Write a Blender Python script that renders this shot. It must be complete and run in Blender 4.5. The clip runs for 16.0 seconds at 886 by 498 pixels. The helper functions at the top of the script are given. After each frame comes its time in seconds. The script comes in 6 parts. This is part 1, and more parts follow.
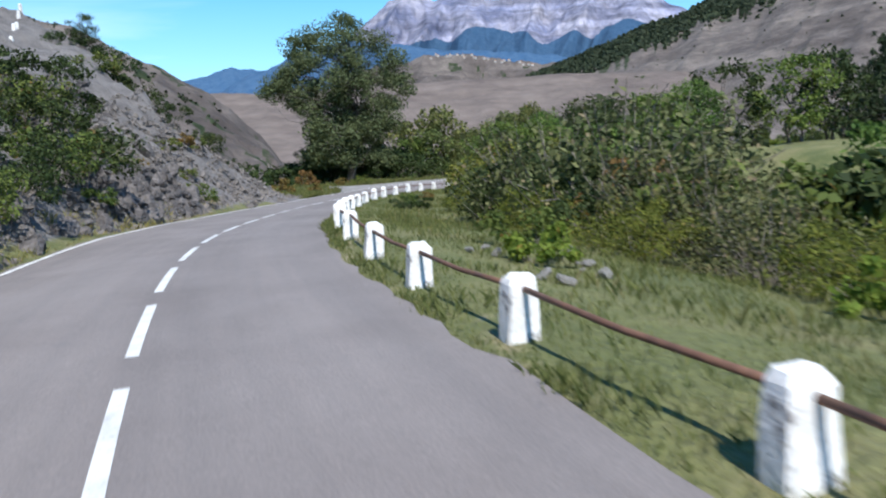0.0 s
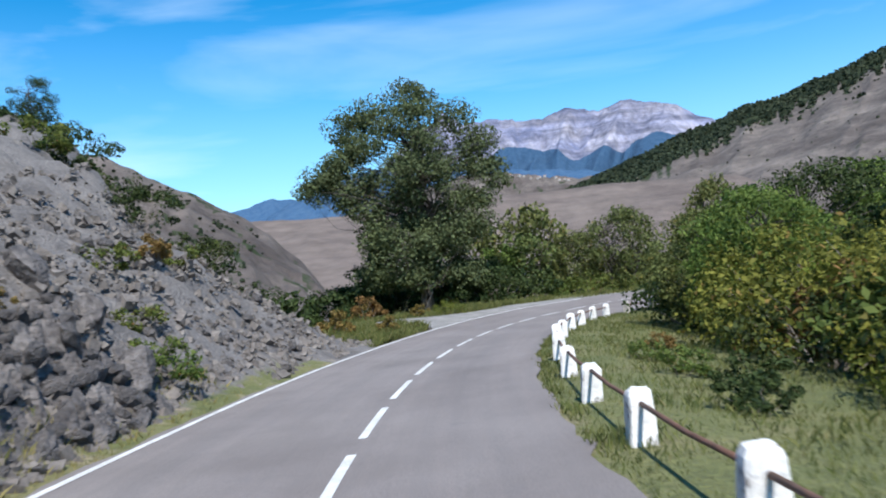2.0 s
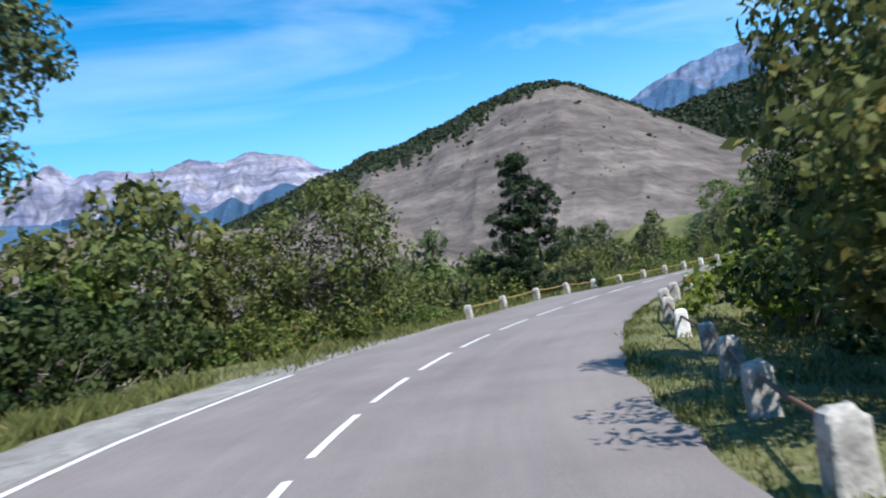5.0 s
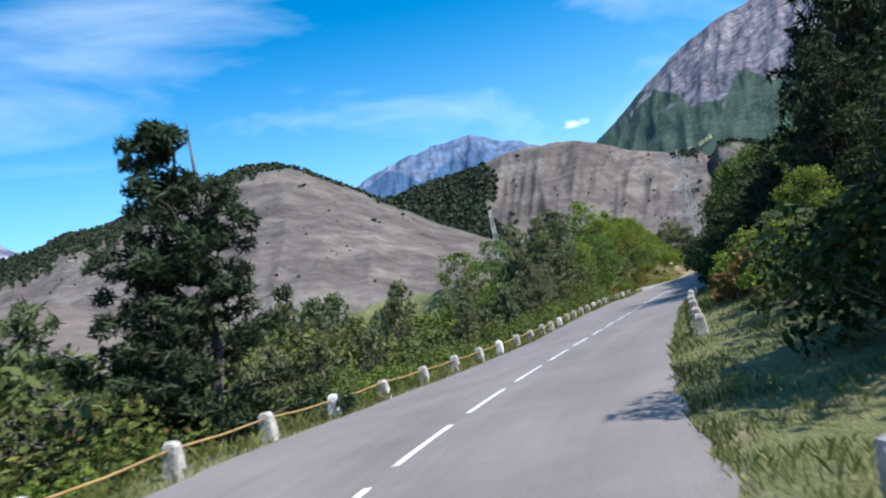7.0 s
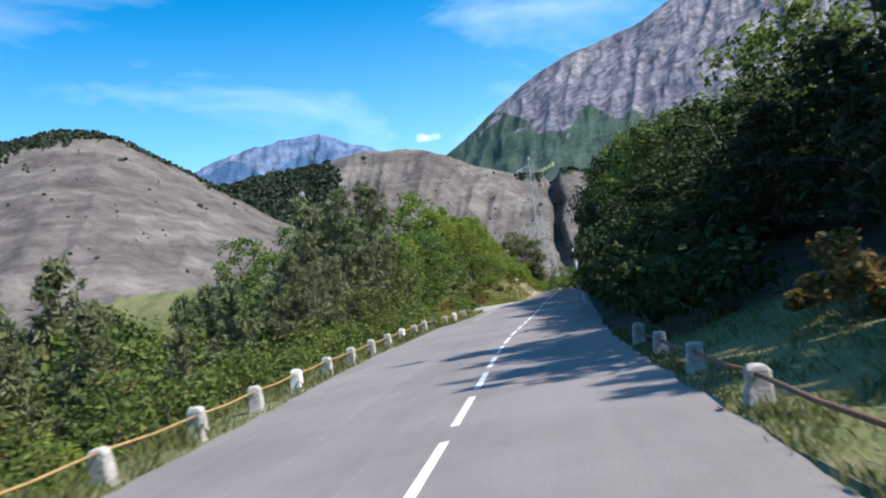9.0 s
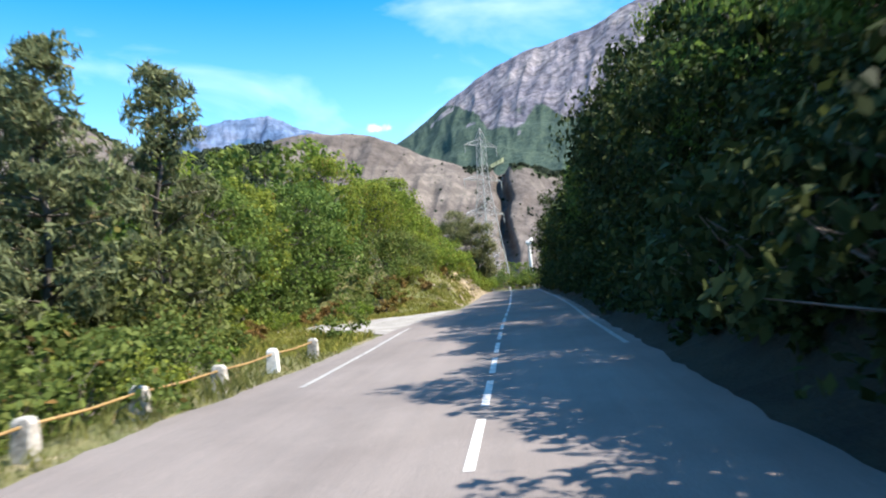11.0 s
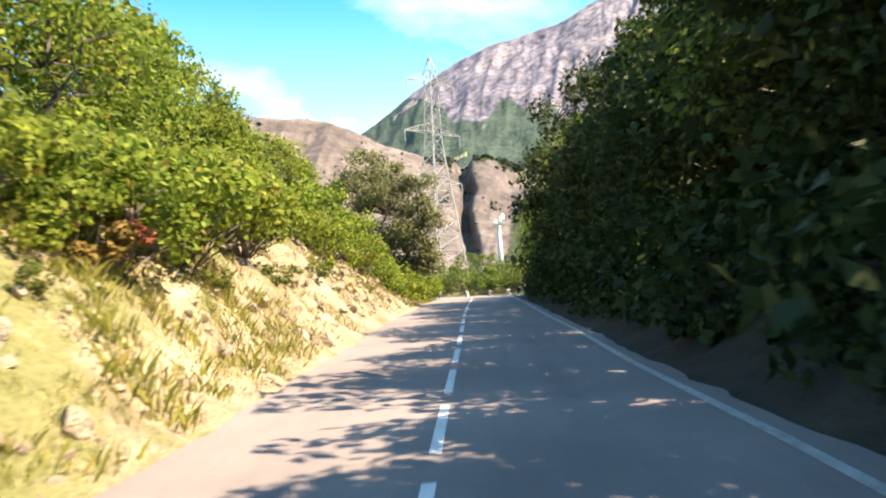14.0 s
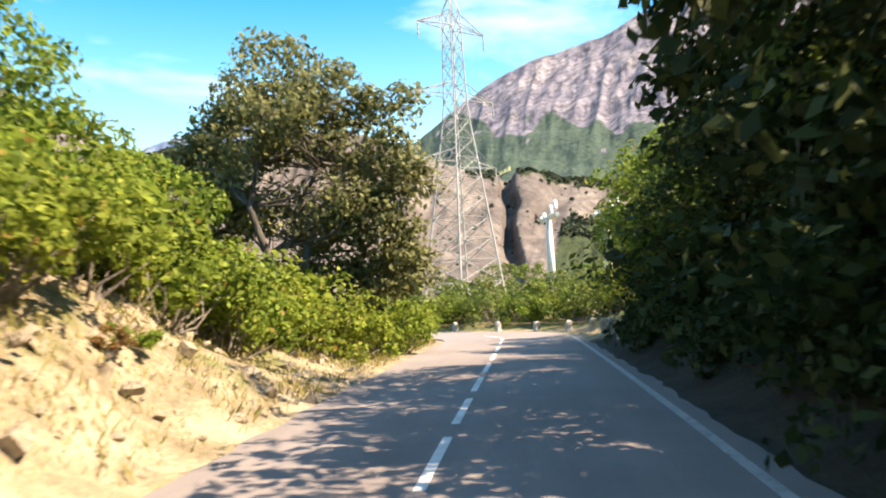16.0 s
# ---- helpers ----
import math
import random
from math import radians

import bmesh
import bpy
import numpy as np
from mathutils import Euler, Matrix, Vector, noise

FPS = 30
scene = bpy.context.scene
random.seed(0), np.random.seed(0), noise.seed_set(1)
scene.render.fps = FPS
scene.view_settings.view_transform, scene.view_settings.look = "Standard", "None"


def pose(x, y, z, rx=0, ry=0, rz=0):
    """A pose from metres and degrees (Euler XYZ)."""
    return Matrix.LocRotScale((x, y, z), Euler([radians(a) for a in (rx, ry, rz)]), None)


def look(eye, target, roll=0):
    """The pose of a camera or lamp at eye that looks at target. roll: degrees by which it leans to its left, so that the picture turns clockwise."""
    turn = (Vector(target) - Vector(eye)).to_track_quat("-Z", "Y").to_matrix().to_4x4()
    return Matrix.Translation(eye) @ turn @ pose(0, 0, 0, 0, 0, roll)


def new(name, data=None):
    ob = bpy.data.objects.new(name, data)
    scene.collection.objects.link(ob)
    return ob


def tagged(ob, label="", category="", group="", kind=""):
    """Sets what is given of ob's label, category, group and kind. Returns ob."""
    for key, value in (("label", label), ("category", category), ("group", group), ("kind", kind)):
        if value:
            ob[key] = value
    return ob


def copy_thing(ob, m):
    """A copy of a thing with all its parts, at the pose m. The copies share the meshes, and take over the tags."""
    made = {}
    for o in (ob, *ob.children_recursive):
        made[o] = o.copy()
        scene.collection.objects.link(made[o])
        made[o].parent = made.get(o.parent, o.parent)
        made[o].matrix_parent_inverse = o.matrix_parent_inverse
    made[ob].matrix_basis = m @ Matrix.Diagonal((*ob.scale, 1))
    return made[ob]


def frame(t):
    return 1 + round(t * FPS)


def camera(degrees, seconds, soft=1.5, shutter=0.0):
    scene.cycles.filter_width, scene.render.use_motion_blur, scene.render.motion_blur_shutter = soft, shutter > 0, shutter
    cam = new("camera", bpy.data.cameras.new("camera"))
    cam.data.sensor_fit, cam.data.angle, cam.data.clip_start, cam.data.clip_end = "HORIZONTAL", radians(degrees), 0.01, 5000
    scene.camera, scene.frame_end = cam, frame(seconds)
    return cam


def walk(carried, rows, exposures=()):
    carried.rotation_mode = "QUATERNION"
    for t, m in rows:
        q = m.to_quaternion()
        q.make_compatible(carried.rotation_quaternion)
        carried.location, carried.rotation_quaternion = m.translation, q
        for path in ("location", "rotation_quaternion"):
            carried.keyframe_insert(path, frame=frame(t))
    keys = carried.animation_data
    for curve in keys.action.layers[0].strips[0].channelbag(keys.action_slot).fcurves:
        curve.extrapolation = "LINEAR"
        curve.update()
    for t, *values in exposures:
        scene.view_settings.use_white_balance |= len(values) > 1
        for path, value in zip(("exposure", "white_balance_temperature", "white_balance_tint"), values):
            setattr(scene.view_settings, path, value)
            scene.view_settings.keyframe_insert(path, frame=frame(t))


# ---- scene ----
cam = camera(59.0, 16.0, soft=2.0, shutter=0.2)
PATH = [
    (0, (1.404, -3.058, 1.524), (1.477, -1.070, 1.310), -2.29),
    (0.5, (0.325, 1.295, 1.691), (0.305, 3.293, 1.615), -3.22),
    (1, (-0.780, 6.331, 1.685), (-0.849, 8.329, 1.750), -4.89),
    (1.5, (-1.798, 12.017, 1.763), (-1.867, 14.014, 1.849), -5.50),
    (2, (-2.458, 17.424, 1.678), (-2.464, 19.422, 1.773), -4.92),
    (2.5, (-2.690, 22.668, 1.538), (-2.621, 24.664, 1.647), -5.16),
    (3, (-2.620, 28.137, 1.546), (-2.434, 30.126, 1.637), -5.73),
    (3.5, (-2.310, 33.215, 1.531), (-1.951, 35.180, 1.616), -5.16),
    (4, (-1.610, 38.287, 1.541), (-1.085, 40.214, 1.652), -6.29),
    (4.5, (-0.548, 43.298, 1.423), (0.133, 45.173, 1.556), -8.14),
    (5, (1.149, 48.314, 1.420), (2.043, 50.100, 1.528), -9.78),
    (5.5, (3.474, 53.141, 1.435), (4.554, 54.821, 1.539), -10.91),
    (6, (6.456, 57.684, 1.494), (7.694, 59.251, 1.618), -11.55),
    (6.5, (10.001, 61.901, 1.616), (11.367, 63.354, 1.773), -11.79),
    (7, (14.053, 65.776, 1.747), (15.517, 67.125, 1.942), -11.75),
    (7.3, (16.719, 67.959, 1.789), (18.228, 69.254, 2.006), -11.63),
    (7.5, (18.604, 69.352, 1.803), (20.137, 70.616, 2.033), -11.51),
    (8, (24.226, 72.718, 1.902), (25.831, 73.900, 2.062), -9.34),
    (8.5, (30.293, 75.875, 2.018), (31.960, 76.971, 2.163), -7.86),
    (8.7, (32.979, 77.244, 2.030), (34.665, 78.311, 2.173), -7.52),
    (9, (36.974, 79.265, 2.018), (38.683, 80.294, 2.163), -6.89),
    (9.5, (43.518, 82.555, 1.974), (45.251, 83.540, 2.138), -5.50),
    (10, (50.024, 85.780, 1.981), (51.772, 86.735, 2.160), -4.20),
    (10.5, (56.613, 88.901, 2.135), (58.374, 89.833, 2.305), -3.54),
    (10.8, (60.692, 90.662, 2.330), (62.463, 91.581, 2.473), -3.70),
    (11, (63.468, 91.786, 2.505), (65.246, 92.695, 2.620), -4.04),
    (11.5, (70.669, 94.802, 2.518), (72.459, 95.693, 2.484), -5.86),
    (12, (77.761, 97.722, 2.712), (79.562, 98.582, 2.592), -5.99),
    (12.5, (84.833, 100.622, 2.887), (86.640, 101.478, 2.856), -3.48),
    (13, (91.505, 103.312, 2.993), (93.330, 104.129, 3.020), -1.72),
    (13.5, (98.092, 105.737, 3.180), (99.931, 106.520, 3.257), -3.53),
    (14, (104.743, 108.422, 3.241), (106.564, 109.244, 3.341), -2.86),
    (14.5, (111.362, 111.031, 3.366), (113.170, 111.878, 3.481), -3.04),
    (15, (117.678, 113.484, 3.454), (119.475, 114.349, 3.596), -2.58),
    (15.5, (124.129, 115.891, 3.705), (125.916, 116.778, 3.855), -3.19),
    (16, (130.277, 118.266, 3.784), (132.047, 119.186, 3.933), -2.81),
]
walk(cam, [(t, look(eye, target, roll)) for t, eye, target, roll in PATH], [(0, 0.42, 6150, 10), (3, 0.46, 6150, 10), (5, 0.58, 6150, 10), (8.7, 0.68, 6250, 10), (10.8, 1.22, 6750, 11), (11.5, 1.1, 6850, 11), (12, 1.2, 7150, 12), (12.5, 1.55, 7800, 15), (14, 1.85, 8800, 18), (15, 1.85, 8900, 18), (16, 1.7, 8900, 18)])
import math as _m

# ---------- light ----------
SUN_YAW, SUN_UP = 169.0, 50.0
world = bpy.data.worlds.new("world")
scene.world = world
world.use_nodes = True
wn, wl = world.node_tree.nodes, world.node_tree.links
wn.clear()
sky = wn.new("ShaderNodeTexSky")
sky.sky_type = "NISHITA"
sky.sun_disc = False
sky.sun_elevation = radians(SUN_UP)
sky.sun_rotation = radians(SUN_YAW)
sky.altitude = 900
sky.air_density, sky.dust_density, sky.ozone_density = 1.0, 0.5, 3.0
# thin cirrus, drawn out along one direction
wtc = wn.new("ShaderNodeTexCoord")
wmp = wn.new("ShaderNodeMapping")
wmp.inputs["Rotation"].default_value = (0.25, 0.1, 0.6)
wmp.inputs["Scale"].default_value = (0.8, 4.4, 8.0)
wno = wn.new("ShaderNodeTexNoise")
wno.inputs["Scale"].default_value, wno.inputs["Detail"].default_value = 1.3, 6.0
wno.inputs["Roughness"].default_value, wno.inputs["Distortion"].default_value = 0.5, 0.5
wra = wn.new("ShaderNodeValToRGB")
wra.color_ramp.elements[0].position, wra.color_ramp.elements[1].position = 0.47, 0.80
wra.color_ramp.elements[0].color, wra.color_ramp.elements[1].color = (0, 0, 0, 1), (0.32, 0.32, 0.32, 1)
wmx = wn.new("ShaderNodeMixRGB")
wmx.inputs["Color2"].default_value = (8.0, 8.6, 9.2, 1)
wbg = wn.new("ShaderNodeBackground")
wbg.inputs["Strength"].default_value = 0.14
wou = wn.new("ShaderNodeOutputWorld")
wl.new(wtc.outputs["Generated"], wmp.inputs["Vector"])
wl.new(wmp.outputs["Vector"], wno.inputs["Vector"])
wl.new(wno.outputs["Fac"], wra.inputs["Fac"])
wl.new(wra.outputs["Color"], wmx.inputs["Fac"])
wsa = wn.new("ShaderNodeHueSaturation")
wsa.inputs["Saturation"].default_value, wsa.inputs["Hue"].default_value = 1.55, 0.49
wl.new(sky.outputs["Color"], wsa.inputs["Color"])
# paler air towards the horizon
wsp = wn.new("ShaderNodeSeparateXYZ")
wl.new(wtc.outputs["Generated"], wsp.inputs["Vector"])
whz = wn.new("ShaderNodeMapRange")
whz.interpolation_type = "SMOOTHSTEP"
whz.inputs["From Min"].default_value, whz.inputs["From Max"].default_value = 0.42, 0.02
whz.inputs["To Min"].default_value, whz.inputs["To Max"].default_value = 0.0, 0.42
wl.new(wsp.outputs["Z"], whz.inputs["Value"])
wha = wn.new("ShaderNodeMixRGB")
wha.inputs["Color2"].default_value = (5.2, 7.0, 8.7, 1)
wl.new(whz.outputs["Result"], wha.inputs["Fac"])
wl.new(wsa.outputs["Color"], wha.inputs["Color1"])
# one small cloud above the far ridge
CLOUD = Vector((_m.sin(radians(58.7)) * _m.cos(radians(12.3)), _m.cos(radians(58.7)) * _m.cos(radians(12.3)), _m.sin(radians(12.3))))
wcd = wn.new("ShaderNodeVectorMath")
wcd.operation = "SUBTRACT"
wcd.inputs[1].default_value = CLOUD
wl.new(wtc.outputs["Generated"], wcd.inputs[0])
wcs = wn.new("ShaderNodeVectorMath")
wcs.operation = "MULTIPLY"
wcs.inputs[1].default_value = (1.0, 1.0, 2.6)
wl.new(wcd.outputs["Vector"], wcs.inputs[0])
wcl = wn.new("ShaderNodeVectorMath")
wcl.operation = "LENGTH"
wl.new(wcs.outputs["Vector"], wcl.inputs[0])
wcn = wn.new("ShaderNodeTexNoise")
wcn.inputs["Scale"].default_value, wcn.inputs["Detail"].default_value = 55.0, 4.0
wl.new(wtc.outputs["Generated"], wcn.inputs["Vector"])
wca = wn.new("ShaderNodeMath")
wca.operation = "MULTIPLY_ADD"
wca.inputs[1].default_value = 0.045
wl.new(wcn.outputs["Fac"], wca.inputs[0])
wl.new(wcl.outputs["Value"], wca.inputs[2])
wcr = wn.new("ShaderNodeMapRange")
wcr.inputs["From Min"].default_value, wcr.inputs["From Max"].default_value = 0.039, 0.016
wcr.inputs["To Min"].default_value, wcr.inputs["To Max"].default_value = 0.0, 0.75
wl.new(wca.outputs["Value"], wcr.inputs["Value"])
wcm = wn.new("ShaderNodeMixRGB")
wcm.inputs["Color2"].default_value = (9.0, 9.2, 9.6, 1)
wl.new(wcr.outputs["Result"], wcm.inputs["Fac"])
wl.new(wha.outputs["Color"], wcm.inputs["Color1"])
wl.new(wcm.outputs["Color"], wmx.inputs["Color1"])
wl.new(wmx.outputs["Color"], wbg.inputs["Color"])
wl.new(wbg.outputs["Background"], wou.inputs["Surface"])
sun_dir = Vector((_m.sin(radians(SUN_YAW)) * _m.cos(radians(SUN_UP)), _m.cos(radians(SUN_YAW)) * _m.cos(radians(SUN_UP)), _m.sin(radians(SUN_UP))))
sun = new("sun", bpy.data.lights.new("sun", "SUN"))
sun.data.energy, sun.data.angle, sun.data.color = 4.8, radians(0.53), (1.0, 0.95, 0.87)
sun.rotation_euler = sun_dir.to_track_quat("Z", "Y").to_euler()
sun.location = (0, 0, 60)


# ---------- materials ----------
def mix_material(name, colours, scale=1.0, rough=0.85, bump=0.3, bump_scale=12.0, detail=6.0, stretch=(1, 1, 1), spots=None, space="Object", bump_dist=0.05):
    """Two scales of noise between colours, with fine relief."""
    m = bpy.data.materials.new(name)
    m.use_nodes = True
    n, l = m.node_tree.nodes, m.node_tree.links
    p = n["Principled BSDF"]
    p.inputs["Roughness"].default_value = rough
    tc = n.new("ShaderNodeTexCoord")
    mp = n.new("ShaderNodeMapping")
    mp.inputs["Scale"].default_value = stretch
    l.new(tc.outputs[space], mp.inputs["Vector"])
    a = n.new("ShaderNodeTexNoise")
    a.inputs["Scale"].default_value, a.inputs["Detail"].default_value = scale, detail
    a.inputs["Roughness"].default_value = 0.62
    l.new(mp.outputs["Vector"], a.inputs["Vector"])
    r = n.new("ShaderNodeValToRGB")
    e = r.color_ramp.elements
    e[0].position, e[1].position = 0.3, 0.7
    e[0].color, e[1].color = (*colours[0], 1), (*colours[-1], 1)
    for k, c in enumerate(colours[1:-1]):
        q = e.new(0.3 + 0.4 * (k + 1) / (len(colours) - 1))
        q.color = (*c, 1)
    l.new(a.outputs["Fac"], r.inputs["Fac"])
    out = r.outputs["Color"]
    b = n.new("ShaderNodeTexNoise")
    b.inputs["Scale"].default_value, b.inputs["Detail"].default_value = bump_scale, 5.0
    l.new(mp.outputs["Vector"], b.inputs["Vector"])
    v = n.new("ShaderNodeMixRGB")
    v.blend_type = "OVERLAY"
    v.inputs["Fac"].default_value = 0.45
    l.new(out, v.inputs["Color1"])
    l.new(b.outputs["Fac"], v.inputs["Color2"])
    out = v.outputs["Color"]
    if spots:
        colour, size, low, high = spots
        s = n.new("ShaderNodeTexNoise")
        s.inputs["Scale"].default_value, s.inputs["Detail"].default_value = size, 7.0
        s.inputs["Roughness"].default_value = 0.7
        l.new(tc.outputs[space], s.inputs["Vector"])
        sr = n.new("ShaderNodeValToRGB")
        sr.color_ramp.elements[0].position, sr.color_ramp.elements[1].position = low, high
        l.new(s.outputs["Fac"], sr.inputs["Fac"])
        sx = n.new("ShaderNodeMixRGB")
        sx.inputs["Color2"].default_value = (*colour, 1)
        l.new(sr.outputs["Color"], sx.inputs["Fac"])
        l.new(out, sx.inputs["Color1"])
        out = sx.outputs["Color"]
    l.new(out, p.inputs["Base Color"])
    if bump:
        u = n.new("ShaderNodeBump")
        u.inputs["Strength"].default_value, u.inputs["Distance"].default_value = bump, bump_dist
        l.new(b.outputs["Fac"], u.inputs["Height"])
        l.new(u.outputs["Normal"], p.inputs["Normal"])
    return m


def leaf_material(name, dark, light, through_light=0.35, odd=None):
    """Foliage: each leaf takes its own tone, and light passes through."""
    m = bpy.data.materials.new(name)
    m.use_nodes = True
    n, l = m.node_tree.nodes, m.node_tree.links
    n.remove(n["Principled BSDF"])
    g = n.new("ShaderNodeNewGeometry")
    r = n.new("ShaderNodeValToRGB")
    e = r.color_ramp.elements
    e[0].color, e[1].color = (*dark, 1), (*light, 1)
    if odd:
        e[1].position = 0.955
        q = e.new(0.99)
        q.color = (*odd, 1)
    l.new(g.outputs["Random Per Island"], r.inputs["Fac"])
    tc = n.new("ShaderNodeTexCoord")
    ns = n.new("ShaderNodeTexNoise")
    ns.inputs["Scale"].default_value = 0.6
    l.new(tc.outputs["Object"], ns.inputs["Vector"])
    oi = n.new("ShaderNodeObjectInfo")
    hs = n.new("ShaderNodeHueSaturation")
    mr = n.new("ShaderNodeMapRange")
    mr.inputs["To Min"].default_value, mr.inputs["To Max"].default_value = 0.7, 1.3
    l.new(ns.outputs["Fac"], mr.inputs["Value"])
    l.new(mr.outputs["Result"], hs.inputs["Value"])
    hr = n.new("ShaderNodeMapRange")
    hr.inputs["To Min"].default_value, hr.inputs["To Max"].default_value = 0.48, 0.515
    l.new(oi.outputs["Random"], hr.inputs["Value"])
    l.new(hr.outputs["Result"], hs.inputs["Hue"])
    l.new(r.outputs["Color"], hs.inputs["Color"])
    d = n.new("ShaderNodeBsdfPrincipled")
    d.inputs["Roughness"].default_value = 0.7
    d.inputs["Specular IOR Level"].default_value = 0.2
    t = n.new("ShaderNodeBsdfTranslucent")
    x = n.new("ShaderNodeMixShader")
    x.inputs["Fac"].default_value = through_light
    l.new(hs.outputs["Color"], d.inputs["Base Color"])
    l.new(hs.outputs["Color"], t.inputs["Color"])
    l.new(d.outputs["BSDF"], x.inputs[1])
    l.new(t.outputs["BSDF"], x.inputs[2])
    l.new(x.outputs["Shader"], n["Material Output"].inputs["Surface"])
    return m


M = {}
M["asphalt"] = mix_material("asphalt", [(0.176, 0.152, 0.143), (0.205, 0.179, 0.169), (0.232, 0.204, 0.192)], 0.35, 0.9, 0.35, 55.0, spots=((0.12, 0.115, 0.12), 0.9, 0.62, 0.9), bump_dist=0.01)


def wear_tracks(m):
    """Wheel tracks, patched strips and oil stains that run along the road."""
    n, l = m.node_tree.nodes, m.node_tree.links
    p = n["Principled BSDF"]
    col = p.inputs["Base Color"].links[0].from_socket
    uv = n.new("ShaderNodeUVMap")
    uv.uv_map = "along"
    for size, stretch, low, high, dark, light, fac in ((1.1, (1.0, 0.035, 1.0), 0.36, 0.64, 0.44, 0.56, 0.5), (5.0, (1.0, 0.02, 1.0), 0.38, 0.62, 0.46, 0.54, 0.4), (0.5, (1.0, 0.5, 1.0), 0.5, 0.62, 0.5, 0.42, 0.6)):
        mp = n.new("ShaderNodeMapping")
        mp.inputs["Scale"].default_value = stretch
        l.new(uv.outputs["UV"], mp.inputs["Vector"])
        a = n.new("ShaderNodeTexNoise")
        a.inputs["Scale"].default_value, a.inputs["Detail"].default_value = size, 5.0
        l.new(mp.outputs["Vector"], a.inputs["Vector"])
        r = n.new("ShaderNodeValToRGB")
        e = r.color_ramp.elements
        e[0].position, e[1].position = low, high
        e[0].color, e[1].color = (dark, dark, dark, 1), (light, light * 0.985, light * 0.97, 1)
        l.new(a.outputs["Fac"], r.inputs["Fac"])
        x = n.new("ShaderNodeMixRGB")
        x.blend_type = "OVERLAY"
        x.inputs["Fac"].default_value = fac
        l.new(col, x.inputs["Color1"])
        l.new(r.outputs["Color"], x.inputs["Color2"])
        col = x.outputs["Color"]
    l.new(col, p.inputs["Base Color"])


wear_tracks(M["asphalt"])
M["paint"] = mix_material("road_paint", [(0.5, 0.49, 0.47), (0.78, 0.77, 0.74)], 3.0, 0.7, 0.2, 40.0, spots=((0.25, 0.245, 0.24), 9.0, 0.60, 0.72), bump_dist=0.005)
M["worn_paint"] = mix_material("worn_road_paint", [(0.28, 0.275, 0.27), (0.5, 0.49, 0.47)], 3.0, 0.75, 0.2, 40.0, spots=((0.19, 0.185, 0.18), 6.0, 0.5, 0.66), bump_dist=0.005)
M["gravel"] = mix_material("gravel", [(0.19, 0.178, 0.165), (0.26, 0.245, 0.23), (0.34, 0.32, 0.3)], 1.2, 0.95, 0.8, 30.0, spots=((0.15, 0.14, 0.11), 2.0, 0.5, 0.75), bump_dist=0.03)
M["pale_gravel"] = mix_material("pale_gravel", [(0.22, 0.208, 0.19), (0.31, 0.293, 0.272), (0.39, 0.37, 0.345)], 1.2, 0.95, 0.8, 30.0, spots=((0.2, 0.19, 0.17), 3.0, 0.55, 0.8), bump_dist=0.03)
M["sandstone"] = mix_material("sandstone", [(0.19, 0.15, 0.1), (0.3, 0.245, 0.175), (0.4, 0.335, 0.255)], 1.6, 0.95, 0.9, 9.0, bump_dist=0.1)
M["white_stone"] = mix_material("whitewashed_stone", [(0.62, 0.6, 0.58), (0.85, 0.84, 0.82)], 4.0, 0.85, 0.5, 22.0, spots=((0.2, 0.18, 0.17), 5.5, 0.54, 0.64), bump_dist=0.02)
M["grey_stone"] = mix_material("weathered_stone", [(0.2, 0.185, 0.165), (0.4, 0.375, 0.34), (0.56, 0.53, 0.49)], 4.0, 0.9, 0.5, 22.0, spots=((0.12, 0.11, 0.1), 6.0, 0.56, 0.7), bump_dist=0.02)
M["rust"] = mix_material("rusty_iron", [(0.09, 0.045, 0.03), (0.2, 0.1, 0.06)], 9.0, 0.75, 0.3, 60.0, bump_dist=0.004)
M["ochre_rail"] = mix_material("ochre_iron", [(0.22, 0.13, 0.05), (0.42, 0.27, 0.1)], 6.0, 0.7, 0.3, 60.0, bump_dist=0.004)
M["rock"] = mix_material("shale", [(0.055, 0.05, 0.05), (0.112, 0.101, 0.098), (0.215, 0.195, 0.184)], 1.8, 0.95, 0.9, 9.0, spots=((0.11, 0.085, 0.06), 1.6, 0.58, 0.75), bump_dist=0.15)
M["bark"] = mix_material("bark", [(0.04, 0.032, 0.027), (0.1, 0.085, 0.07), (0.18, 0.155, 0.135)], 5.0, 0.95, 0.8, 18.0, stretch=(1, 1, 0.25), bump_dist=0.04)
M["twig"] = mix_material("twig", [(0.1, 0.085, 0.07), (0.24, 0.21, 0.18)], 6.0, 0.9, 0.2, 18.0)
M["leaf_oak"] = leaf_material("leaves_green", (0.054, 0.098, 0.02), (0.175, 0.245, 0.054), 0.42)
M["leaf_poplar"] = leaf_material("leaves_grey_green", (0.05, 0.066, 0.027), (0.145, 0.168, 0.072), 0.25)
M["leaf_bright"] = leaf_material("leaves_bright", (0.075, 0.125, 0.016), (0.265, 0.335, 0.055), 0.5, (0.3, 0.2, 0.05))
M["leaf_bush"] = leaf_material("leaves_bush", (0.05, 0.085, 0.018), (0.18, 0.225, 0.055), 0.42, (0.25, 0.14, 0.05))
M["leaf_olive"] = leaf_material("leaves_olive", (0.066, 0.086, 0.014), (0.23, 0.245, 0.045), 0.4, (0.3, 0.22, 0.06))
M["leaf_grey"] = leaf_material("leaves_grey_olive", (0.035, 0.05, 0.018), (0.17, 0.175, 0.07), 0.3, (0.26, 0.2, 0.12))
